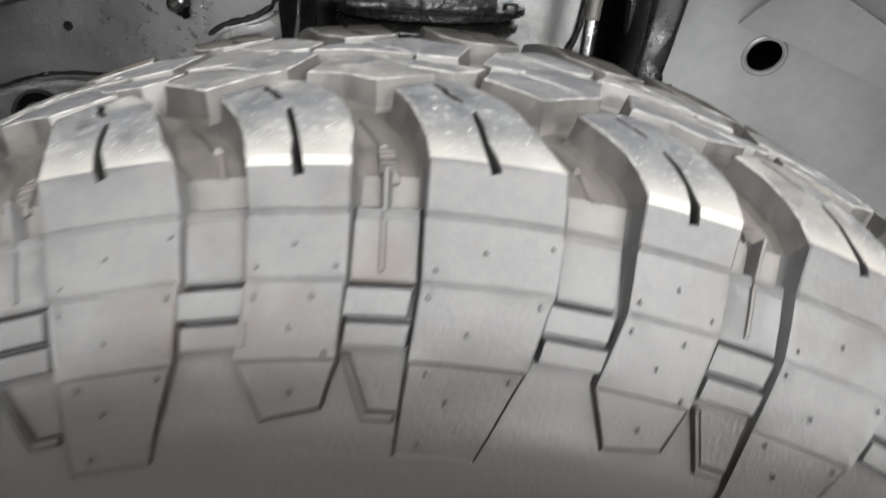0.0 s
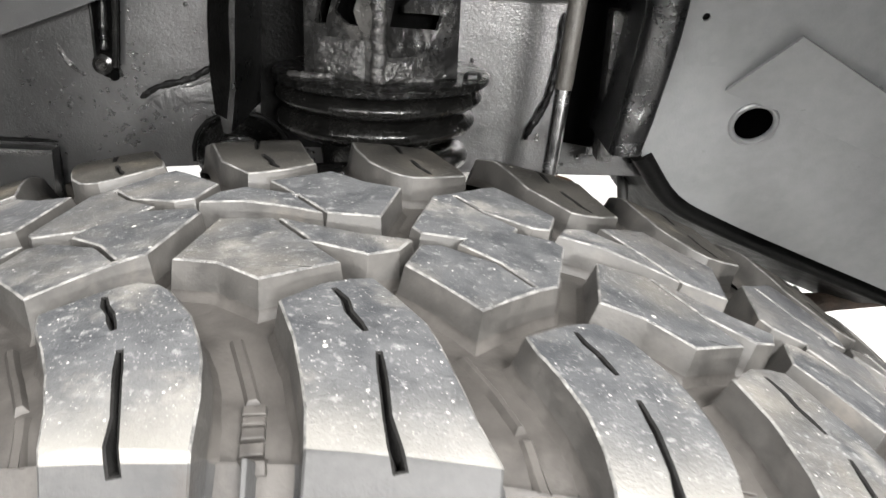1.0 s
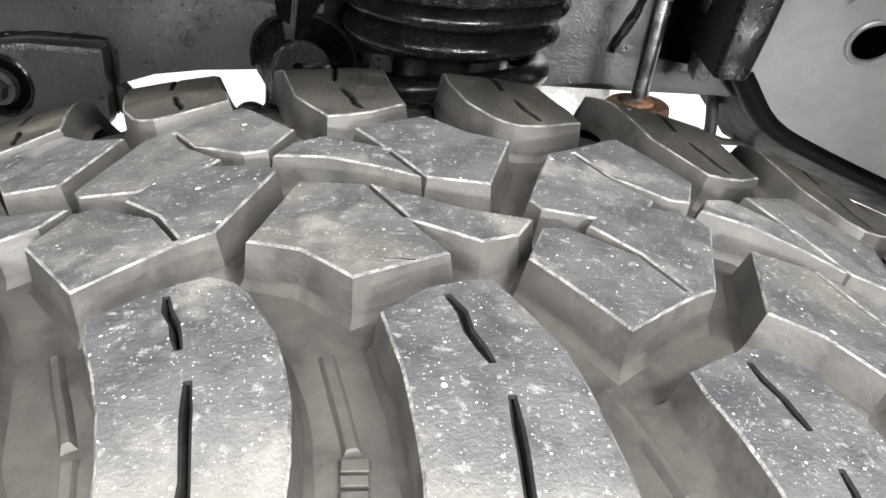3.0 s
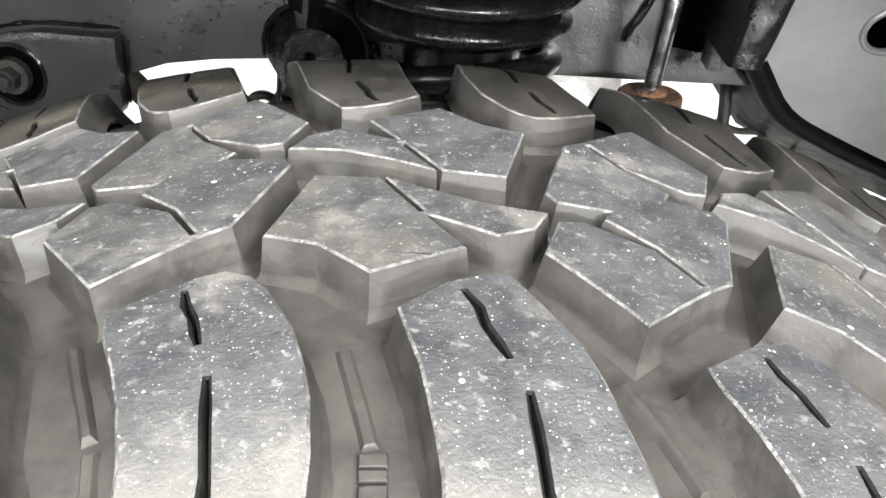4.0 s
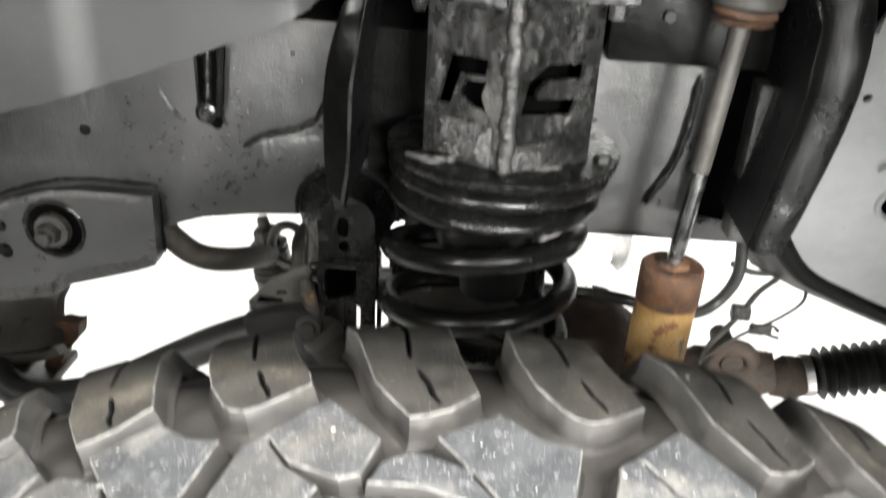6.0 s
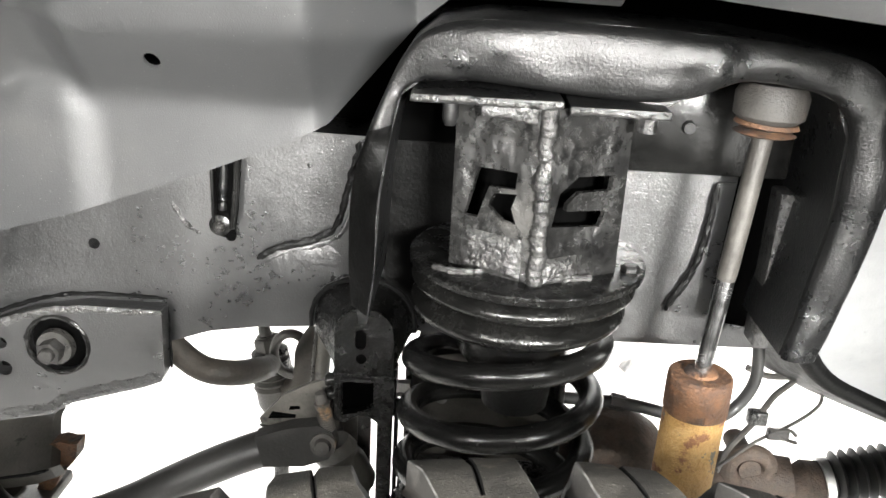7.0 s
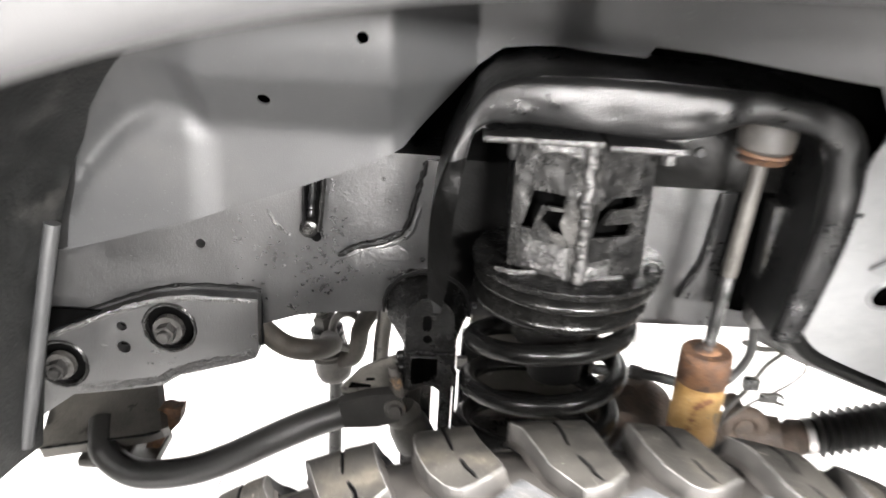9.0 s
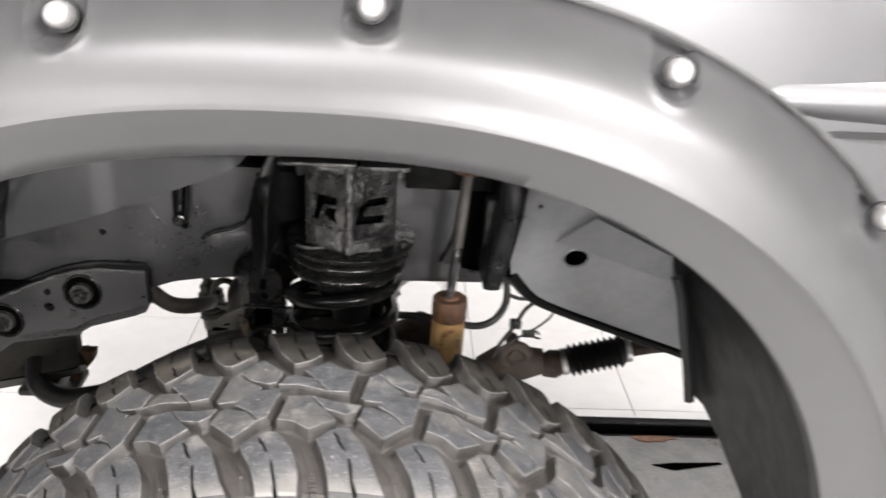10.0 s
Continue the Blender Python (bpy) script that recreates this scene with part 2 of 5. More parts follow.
# ---- builders ----
def thing(name, at, label, category, kind="", group=""):
    ob = new(name)
    ob.location = at
    ob.empty_display_size = 0.02
    return tagged(ob, label, category, group, kind)


def mesh_of(name, bm, mats, smooth=None):
    me = bpy.data.meshes.new(name)
    bmesh.ops.recalc_face_normals(bm, faces=bm.faces)
    if smooth is not None:
        for f in bm.faces:
            f.smooth = True
        for e in bm.edges:
            if len(e.link_faces) == 2 and e.calc_face_angle(0) > radians(smooth):
                e.smooth = False
    bm.to_mesh(me)
    bm.free()
    for m in (mats if isinstance(mats, (list, tuple)) else [mats]):
        me.materials.append(m)
    return me


def part(name, bm, mats, parent, label="", smooth=35):
    """Links a bmesh in world coordinates as one mesh under a thing or part."""
    ob = new(name, mesh_of(name, bm, mats, smooth))
    if parent is not None:
        ob.parent = parent
        at = parent.location if parent.type == "EMPTY" else Vector()
        ob.matrix_parent_inverse = Matrix.Translation(-at)
    if label:
        ob["label"] = label
    return ob


def box(lo, hi, bevel=0.0, m=None, seg=2):
    bm = bmesh.new()
    bmesh.ops.create_cube(bm, size=1)
    for v in bm.verts:
        v.co = Vector([a + (b - a) * (c + 0.5) for c, a, b in zip(v.co, lo, hi)])
    if bevel:
        bmesh.ops.bevel(bm, geom=bm.edges[:], offset=bevel, segments=seg, affect="EDGES", profile=0.5)
    if m:
        bm.transform(m)
    return bm


def rod(a, b, r1, r2=None, seg=32, bevel=0.0):
    a, b = Vector(a), Vector(b)
    bm = bmesh.new()
    bmesh.ops.create_cone(bm, cap_ends=True, segments=seg, radius1=r1, radius2=r1 if r2 is None else r2, depth=(b - a).length)
    if bevel:
        rims = [e for e in bm.edges if abs(e.verts[0].co.z - e.verts[1].co.z) < 1e-6]
        bmesh.ops.bevel(bm, geom=rims, offset=bevel, segments=2, affect="EDGES", profile=0.5)
    bm.transform(Matrix.Translation((a + b) / 2) @ (b - a).to_track_quat("Z", "Y").to_matrix().to_4x4())
    return bm


def turned(rings, a, b, seg=40):
    """A turned part: rings of (share of the way from a to b, radius)."""
    a, b = Vector(a), Vector(b)
    m = (b - a).to_track_quat("Z", "Y").to_matrix()
    bm = bmesh.new()
    loops = []
    for k, r in rings:
        loops.append([bm.verts.new(a.lerp(b, k) + m @ Vector((r * math.cos(t), r * math.sin(t), 0))) for t in np.linspace(0, 2 * math.pi, seg, endpoint=False)])
    for p, q in zip(loops, loops[1:]):
        for i in range(seg):
            bm.faces.new((p[i], p[(i + 1) % seg], q[(i + 1) % seg], q[i]))
    bm.faces.new(loops[0][::-1])
    bm.faces.new(loops[-1])
    return bm


def smooth_path(points, steps=8):
    p = [Vector(q) for q in points]
    p = [2 * p[0] - p[1]] + p + [2 * p[-1] - p[-2]]
    out = []
    for i in range(1, len(p) - 2):
        for k in range(steps):
            t = k / steps
            a, b, c, d = p[i - 1], p[i], p[i + 1], p[i + 2]
            out.append(0.5 * (2 * b + (c - a) * t + (2 * a - 5 * b + 4 * c - d) * t * t + (3 * b - a - 3 * c + d) * t ** 3))
    return out + [p[-2]]


def swept(path, radius, seg=14, wobble=0.0):
    """A round bar along a path; radius is a number or a function of the share of the way."""
    bm = bmesh.new()
    loops = []
    up = Vector((0.13, 0.31, 0.94)).normalized()
    for i, c in enumerate(path):
        d = (path[min(i + 1, len(path) - 1)] - path[max(i - 1, 0)]).normalized()
        x = d.cross(up).normalized()
        up = x.cross(d).normalized()
        r = radius(i / (len(path) - 1)) if callable(radius) else radius
        if wobble:
            r *= 1 + wobble * noise.noise(c * 300)
        loops.append([bm.verts.new(c + r * (math.cos(t) * x + math.sin(t) * up)) for t in np.linspace(0, 2 * math.pi, seg, endpoint=False)])
    for p, q in zip(loops, loops[1:]):
        for i in range(seg):
            bm.faces.new((p[i], p[(i + 1) % seg], q[(i + 1) % seg], q[i]))
    bm.faces.new(loops[0][::-1])
    bm.faces.new(loops[-1])
    return bm


def bead(points, width, height, steps=12, seed=0.0, facing=(0, -1, 0)):
    """A lumpy weld bead laid on a surface that looks to facing."""
    path = smooth_path(points, steps)
    out = Vector(facing)
    rows = []
    for i, c in enumerate(path):
        d = (path[min(i + 1, len(path) - 1)] - path[max(i - 1, 0)]).normalized()
        side = d.cross(out).normalized()
        end = min(1.0, i / 3, (len(path) - 1 - i) / 3)
        row = []
        for u in np.linspace(-1, 1, 9):
            p = c + side * (u * width / 2 * (0.75 + 0.5 * noise.noise(c * 150 + Vector((seed, u, 0)))) * (0.4 + 0.6 * end))
            lump = 0.7 + 0.9 * noise.noise(p * 260 + Vector((seed, 0, 0))) + 0.5 * noise.noise(p * 600)
            row.append(p + out * (height * ((1 - u * u) * lump * end + (-.3 if abs(u) == 1 else 0))))
        rows.append(row)
    return loft(rows)


def flat_fill(outline, holes=(), cut=None):
    """A filled outline with holes in the flat (u, v); cut: grid steps in u and v."""
    bm = bmesh.new()
    for loop in (outline, *holes):
        vs = [bm.verts.new((u, v, 0)) for u, v in loop]
        for i in range(len(vs)):
            bm.edges.new((vs[i], vs[(i + 1) % len(vs)]))
    bmesh.ops.triangle_fill(bm, use_beauty=True, use_dissolve=False, edges=bm.edges[:], normal=(0, 0, 1))
    if cut:
        for axis, lines in enumerate(cut):
            for c in lines:
                co, no = Vector(), Vector()
                co[axis], no[axis] = c, 1
                bmesh.ops.bisect_plane(bm, geom=bm.verts[:] + bm.edges[:] + bm.faces[:], dist=1e-7, plane_co=co, plane_no=no)
    return bm


def plate(outline, y0, y1, holes=(), bevel=0.002, place=None, cut=None):
    """A plate of outline (x, z) between the depths y0 and y1, with real openings."""
    bm = flat_fill(outline, holes, cut)
    if not cut:
        bmesh.ops.dissolve_limit(bm, angle_limit=0.01, verts=bm.verts[:], edges=bm.edges[:]) if not holes else None
    faces = bm.faces[:]
    made = bmesh.ops.extrude_face_region(bm, geom=faces)
    back = [v for v in made["geom"] if isinstance(v, bmesh.types.BMVert)]
    backset = set(back)
    for v in bm.verts:
        x, z = v.co.x, v.co.y
        y = y1 if v in backset else y0
        v.co = (x, y, z)
    if bevel:
        sharp = [e for e in bm.edges if len(e.link_faces) == 2 and e.calc_face_angle(0) > 1.2 and abs(e.verts[0].co.y - e.verts[1].co.y) < 1e-6]
        bmesh.ops.bevel(bm, geom=sharp, offset=bevel, segments=2 if bevel < .006 else 5, affect="EDGES", profile=0.5, clamp_overlap=True)
    if place:
        bm.transform(place)
    return bm


def circle(cx, cz, r, n=20):
    return [(cx + r * math.cos(t), cz + r * math.sin(t)) for t in np.linspace(0, 2 * math.pi, n, endpoint=False)]


def hexagon(at, r, depth, bevel=0.001):
    """A bolt head whose face looks to -y."""
    x, y, z = at
    bm = plate([(x + r * math.cos(t), z + r * math.sin(t)) for t in np.linspace(0.3, 2 * math.pi + 0.3, 6, endpoint=False)], y, y + depth, bevel=bevel)
    return bm


def loft(sections, close=False):
    bm = bmesh.new()
    rows = [[bm.verts.new(p) for p in s] for s in sections]
    for a, b in zip(rows, rows[1:]):
        for i in range(len(a) - 1):
            bm.faces.new((a[i], a[i + 1], b[i + 1], b[i]))
    return bm


def set_back(bm, eye, k):
    """Moves a part further off along the lines from a point."""
    e = Vector(eye)
    for v in bm.verts:
        v.co = e + (v.co - e) * k
    return bm


def arch(x0, z0, al, ar, b, n, low, count=64, low_right=None):
    """An arch in (x, z): legs down to low, then a flattened curve over the wheel."""
    right = low if low_right is None else low_right
    pts = [(x0 - al, z) for z in np.linspace(min(low, z0), z0, 8, endpoint=False)]
    for t in np.linspace(math.pi, 0, count):
        c, s = math.cos(t), math.sin(t)
        a = al if c < 0 else ar
        pts.append((x0 + math.copysign(abs(c) ** (2 / n), c) * a, max(low if c < 0 else right, z0 + abs(s) ** (2 / n) * b)))
    return pts + [(x0 + ar, z) for z in np.linspace(z0, min(right, z0), 9)[1:]]


def thicken(bm, t):
    """Gives a sheet its thickness."""
    bmesh.ops.recalc_face_normals(bm, faces=bm.faces)
    bmesh.ops.solidify(bm, geom=bm.faces[:], thickness=t)
    return bm


def step(a, b, x):
    x = min(1.0, max(0.0, (x - a) / (b - a)))
    return x * x * (3 - 2 * x)


# ---- the workshop ----
X0, X1, Y0, Y1 = -5.0, 5.0, -6.0, 7.0
floor = tagged(new("floor"), kind="structure")
part("slab", box((X0, Y0, FLOOR - 0.1), (X1, Y1, FLOOR - 0.004)), BLACK, floor)
for name, lo, hi in (("wall_north", (X0, Y1, FLOOR - 0.1), (X1, Y1 + 0.1, CEIL)), ("wall_south", (X0, Y0 - 0.1, FLOOR - 0.1), (X1, Y0, CEIL)),
                     ("wall_west", (X0 - 0.1, Y0, FLOOR - 0.1), (X0, Y1, CEIL)), ("wall_east", (X1, Y0, FLOOR - 0.1), (X1 + 0.1, Y1, CEIL)),
                     ("ceiling", (X0, Y0, CEIL), (X1, Y1, CEIL + 0.1))):
    ob = part(name, box(lo, hi), WALL, None)
    tagged(ob, kind="structure")
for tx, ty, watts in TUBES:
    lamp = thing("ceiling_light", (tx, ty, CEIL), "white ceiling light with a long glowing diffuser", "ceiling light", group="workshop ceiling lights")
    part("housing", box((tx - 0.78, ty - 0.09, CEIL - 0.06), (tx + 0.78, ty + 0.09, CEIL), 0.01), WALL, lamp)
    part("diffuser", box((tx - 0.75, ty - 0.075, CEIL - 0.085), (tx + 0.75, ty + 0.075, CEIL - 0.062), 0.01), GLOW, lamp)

# fixtures for the two added lights, never in view
for tx, watts in FILL_LAMPS:
    lamp = thing("wall_light", (tx, -6.0, WALL_Z), "added white fill light with a wide glowing diffuser", "wall light", group="workshop wall lights")
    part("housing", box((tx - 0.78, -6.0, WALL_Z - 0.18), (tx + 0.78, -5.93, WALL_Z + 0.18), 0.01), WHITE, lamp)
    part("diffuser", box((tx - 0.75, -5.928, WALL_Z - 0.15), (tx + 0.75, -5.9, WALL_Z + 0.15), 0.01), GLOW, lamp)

lift = thing("vehicle_lift", (0.0, 0.46, FLOOR), "grey steel vehicle lift with black edge bar under the wheel", "vehicle lift")
part("runway", box((-2.2, 0.2, -0.158), (2.2, 0.75, -0.0970), 0.004), DECK, lift)
part("side_deck", box((0.5, 0.9, -0.07), (2.2, 1.66, -0.012), 0.004), DECK, lift)
part("edge_bar", box((0.55, 1.665, -0.07), (2.2, 1.705, 0.014), 0.006), DULL_BLACK, lift)
part("deck_slot", plate([(.772, .002), (.827, -.0185), (.965, .012), (.965, .018), (.83, .012)], 0, .002, bevel=0.0, place=pose(0, 1.52, -.0095, -90, 0, 0)), DARK, lift)
part("rust_mark", plate([(.742, .0), (.765, -.018), (.787, -.022), (.81, -.016), (.83, -.02), (.85, -.008), (.875, -.004), (.86, .008), (.76, .010)], 0, .0015, bevel=0.0, place=pose(0, 1.642, -.01, -90, 0, 0)), ORANGE, lift, "orange rust mark")
part("cross_beam", box((1.3, 0.21, -0.25), (1.5, 1.74, -0.160), 0.006), BLACK, lift)
for px in (-2.0, 1.8):
    part("column", box((px, 0.21, FLOOR), (px + 0.15, 0.5, -0.159), 0.004), BLACK, lift)
part("column", box((1.8, 1.3, FLOOR), (1.95, 1.6, -0.072), 0.004), BLACK, lift)

# ---- the tyre ----
AX, AY, AZ, RAD = -0.0177, 0.4623, 0.4122, 0.5087
STEER = radians(1.04)      # the wheel is steered a little
PROFILE = [(0, .5087), (.06, .5085), (.095, .5067), (.12, .5027), (.139, .4957), (.147, .4797), (.157, .4677), (.165, .4557), (.171, .4417), (.177, .4257),
           (.183, .4087), (.186, .3887), (.184, .36), (.17, .315), (.14, .265), (.12, .22)]
QS = [0.0]
for p, q in zip(PROFILE, PROFILE[1:]):
    QS.append(QS[-1] + math.hypot(q[0] - p[0], q[1] - p[1]))


def profile_at(q):
    side, d = (-1 if q < 0 else 1), abs(q)
    return side * float(np.interp(d, QS, [p[0] for p in PROFILE])), float(np.interp(d, QS, [p[1] for p in PROFILE]))


def relief(q):
    """The depth of the pattern at the distance q from the crown."""
    return float(np.interp(abs(q), [0.0, 0.135, 0.155, 0.187, 0.215, 0.25, 0.3], [0.0145, 0.0145, 0.012, 0.0075, 0.005, 0.003, 0.003]))


def on_tyre(s, q, h):
    """A point of the tread round the axle: s along the crown, q across it, h 0 at the carcass and 1 at the tread."""
    y, r = profile_at(q)
    ya, ra = profile_at(q - 0.004)
    yb, rb = profile_at(q + 0.004)
    d = Vector((yb - ya, rb - ra)).normalized()
    drop = relief(q) * (1 - h)
    y, r = y + d.y * drop, r - d.x * drop
    t = (s + y * math.tan(STEER)) / RAD
    return Vector((r * math.sin(t), y, r * math.cos(t)))


CREASES = (0.1605, 0.1855, 0.2135)
CREASE_CUTS = [-c + d for c in CREASES for d in (-0.0016, 0.0, 0.0016)]


def crease(q):
    """Low moulded ridges on the sidewall, each with a small step beyond it."""
    return sum(0.0007 * max(0.0, 1 - abs(abs(q) - c) / 0.0016) - 0.0005 * step(c, c + 0.0016, abs(q)) for c in CREASES) if abs(q) > 0.15 else 0.0


def block_mesh(name, outline, holes=(), chamfer=0.00075, draft=0.0018, top=1.0, mats=None, foot=False, nubs=(), edge=-0.141):
    """A tread block from its outline in millimetres along and across the tread."""
    mm = [[(a / 1000, b / 1000) for a, b in loop] for loop in (outline, *holes)]
    us, vs = [p[0] for p in mm[0]], [p[1] for p in mm[0]]
    cuts = [[c for c in np.arange(-0.25, 0.25, 0.022) if min(us) < c < max(us)], [c for c in [*np.arange(-0.26, 0.1, 0.011), edge, *CREASE_CUTS] if min(vs) < c < max(vs)]]
    bm = flat_fill(mm[0], mm[1:], cuts)
    bm.verts.ensure_lookup_table()
    rim = [e for e in bm.edges if len(e.link_faces) == 1]
    push = {}
    for e in rim:
        a, b = e.verts
        d = (b.co - a.co)
        nrm = Vector((d.y, -d.x, 0)).normalized()
        if (e.link_faces[0].calc_center_median() - a.co).dot(nrm) > 0:
            nrm = -nrm
        for v in e.verts:
            push.setdefault(v, []).append(nrm)
    for v, ns in push.items():
        k = sum(ns, Vector())
        push[v] = k / max(0.55, k.length_squared / len(ns)) if k.length > 1e-4 else ns[0]
    pts, faces, slots, idx = [], [], [], {}
    for v in bm.verts:
        c = v.co - push[v] * chamfer if v in push else v.co
        idx[v, 0] = len(pts)
        pts.append(on_tyre(c.x, c.y, top + crease(c.y) / relief(c.y)))
    for v, nrm in push.items():
        idx[v, 1] = len(pts)
        pts.append(on_tyre(v.co.x, v.co.y, top - chamfer * 0.8 / relief(v.co.y)))
        k = relief(v.co.y) / 0.0145
        for ring, (wide, high) in enumerate(((draft * 0.8, 0.24), (draft * 1.15, 0.11), (draft * 2.4, -0.04)) if foot else ((draft, -0.1),)):
            c = v.co + nrm * wide * k
            idx[v, 2 + ring] = len(pts)
            pts.append(on_tyre(c.x, c.y, high))
    for f in bm.faces:
        faces.append([idx[v, 0] for v in f.verts])
        slots.append(0 if f.calc_center_median().y > edge else 3)
    for e in rim:
        f = e.link_faces[0]
        a, b = e.verts
        mid = (a.co + b.co) / 2
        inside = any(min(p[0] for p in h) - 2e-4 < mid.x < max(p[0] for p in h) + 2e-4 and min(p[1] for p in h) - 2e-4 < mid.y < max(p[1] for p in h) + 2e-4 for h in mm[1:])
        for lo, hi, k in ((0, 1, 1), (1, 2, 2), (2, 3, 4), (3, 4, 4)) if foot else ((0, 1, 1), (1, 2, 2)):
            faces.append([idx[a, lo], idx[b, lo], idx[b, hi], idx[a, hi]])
            # slit walls take the near-black colour that paints in their shade
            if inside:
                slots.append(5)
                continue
            slots.append(k if (a.co.y + b.co.y) / 2 > edge else 3)
    bm.free()
    for u, v in nubs:
        first = len(pts)
        pts += [on_tyre((u + 1.1 * math.cos(t)) / 1000, (v + 1.1 * math.sin(t)) / 1000, top - 0.02) for t in np.linspace(0, 2 * math.pi, 8, endpoint=False)]
        pts += [on_tyre((u + 0.6 * math.cos(t)) / 1000, (v + 0.6 * math.sin(t)) / 1000, top + 0.0008 / relief(v / 1000)) for t in np.linspace(0, 2 * math.pi, 8, endpoint=False)]
        for t in range(8):
            faces.append([first + t, first + (t + 1) % 8, first + 8 + (t + 1) % 8, first + 8 + t])
            slots.append(3)
        faces.append([first + 8 + t for t in range(8)])
        slots.append(3)
    me = bpy.data.meshes.new(name)
    me.from_pydata([tuple(p) for p in pts], [], faces)
    for p, k in zip(me.polygons, slots):
        p.material_index = k
    me.update()
    b2 = bmesh.new()
    b2.from_mesh(me)
    bmesh.ops.recalc_face_normals(b2, faces=b2.faces)
    if sum((f.normal.dot(f.calc_center_median().normalized()) * f.calc_area() for f in b2.faces if f.material_index in (0, 3)), 0.0) < 0:
        bmesh.ops.reverse_faces(b2, faces=b2.faces)
    for f in b2.faces:
        f.smooth = True
    for e in b2.edges:
        if len(e.link_faces) != 2 or e.calc_face_angle(0) > radians(28):
            e.smooth = False
    b2.to_mesh(me)
    b2.free()
    for m in (mats or (TREAD, EDGE, FLANK, SIDE, GROOVE, SLIT_SHADE)):
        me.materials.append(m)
    return me


def slit(s0, q0, s1, q1, w, rough=0.0):
    """A narrow cut; rough: how far its edges wander."""
    d = Vector((s1 - s0, q1 - q0)).normalized()
    n = Vector((-d.y, d.x)) * w / 2
    a, b = Vector((s0, q0)), Vector((s1, q1))
    kinks = [0.0, 0.28, 0.55, 0.8, 1.0] if rough else [0.0, 1.0]
    mid = [a.lerp(b, k) + n.normalized() * rough * math.sin(9 * k + s0) * (1 if 0 < k < 1 else 0) for k in kinks]
    taper = [0.35, 1.0, 0.9, 1.0, 0.4] if rough else [1.0, 1.0]
    return [tuple(m + n * t) for m, t in zip(mid, taper)][::-1] + [tuple(m - n * t) for m, t in zip(mid, taper)]


def notch(a, b, c, w0, w1):
    """A cut from a through b that widens to its open end at c."""
    a, b, c = Vector(a), Vector(b), Vector(c)
    n, m = Vector(((b - a).y, -(b - a).x)).normalized(), Vector(((c - b).y, -(c - b).x)).normalized()
    left = [a + n * w0 * .2, a.lerp(b, .3) + n * w0 * .5, b + n * w0 * .45, b.lerp(c, .55) + m * w1 * .5, c + m * w1 * .5]
    right = [a - n * w0 * .2, a.lerp(b, .35) - n * w0 * .5, b - n * w0 * .4, b.lerp(c, .6) - m * w1 * .5, c - m * w1 * .5]
    return [tuple(p) for p in left] + [tuple(p) for p in right[::-1]]


HOOK = [(-35, -45), (-28.5, -4.5), (-7, -4.2), (8.2, -25.6), (9.8, -25), (-5, -4), (10.5, -10), (28.5, -16), (48, -17), (43.5, -29), (32.5, -36), (10, -27),
        (23.5, -44.5), (-1.7, -62), (-18.5, -49)]
PAIR = [(46, -42), (51, -21.5), (59, -19), (80.2, -28.6), (92.2, -44), (93.6, -43.2), (81.8, -27.4), (66, -15), (71, -2.5), (87, 9), (107, 9), (111, 3.5),
        (103, -39), (95, -46), (73, -70)]
NARROW = [(-66, -82), (-54.6, -72), (-47, -66.5), (-40, -63.5), (-33, -65.5), (-28, -70), (-17, -86), (-11.5, -99), (-8, -109), (-5, -124), (-3.8, -141), (-3.8, -158), (-4, -185),
          (-7.5, -215), (-14, -232), (-40, -236), (-49.7, -214.5), (-43, -185), (-43, -158), (-43.4, -142), (-46, -128), (-50.6, -114), (-57, -101), (-63, -91)]
WIDE = [(7.4, -76), (19, -63), (28, -58), (36, -56), (44, -67), (55, -83), (62, -102), (70, -124), (77.7, -138), (79.5, -157), (79.4, -184), (73, -213),
        (56, -249), (19, -249), (22.6, -216), (26, -185), (25.2, -162), (25, -141), (23, -126), (20, -114), (15.5, -98), (11, -86)]
BLOCKS = [block_mesh("tread_block", HOOK, foot=True), block_mesh("tread_block", PAIR, foot=True),
          block_mesh("shoulder_block", NARROW, [slit(-48, -73.5, -38, -94, 1.5, 0.5), notch((-32.5, -105), (-26, -130), (-23.4, -147), 1.5, 2.8)], foot=True, edge=-0.144, nubs=[(-39, -181), (-8, -181), (-24, -173), (-40, -192), (-17, -192), (-26, -203), (-12, -212), (-27, -226)]),
          block_mesh("shoulder_block", WIDE, [slit(24, -66.7, 36, -91.2, 1.7, 0.9), notch((41.2, -102), (45.6, -127), (50.5, -143), 1.6, 2.8)], foot=True, edge=-0.139, nubs=[(50, -173), (76, -168), (31, -181), (29, -191), (74, -190), (46, -203), (31, -218), (66, -218), (40, -228), (30, -244)])]

wheel = thing("wheel", (AX, AY, AZ), "large worn black mud terrain tyre with chunky dusty tread blocks", "tyre")
wheel.rotation_euler.z = STEER
bm = bmesh.new()
SEG = 200
loops = []
for q in np.concatenate([np.linspace(-QS[-1], -0.1, 60), np.linspace(-0.09, 0.09, 14), np.linspace(0.1, QS[-1], 60)]):
    base = on_tyre(0, q, 0)
    reach = math.hypot(base.x, base.z)
    loops.append([bm.verts.new((reach * math.sin(t), base.y, reach * math.cos(t))) for t in np.linspace(0, 2 * math.pi, SEG, endpoint=False)])
for a, b in zip(loops, loops[1:]):
    for i in range(SEG):
        f = bm.faces.new((a[i], b[i], b[(i + 1) % SEG], a[(i + 1) % SEG]))
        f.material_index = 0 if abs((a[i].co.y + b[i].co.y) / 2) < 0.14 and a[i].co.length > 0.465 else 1
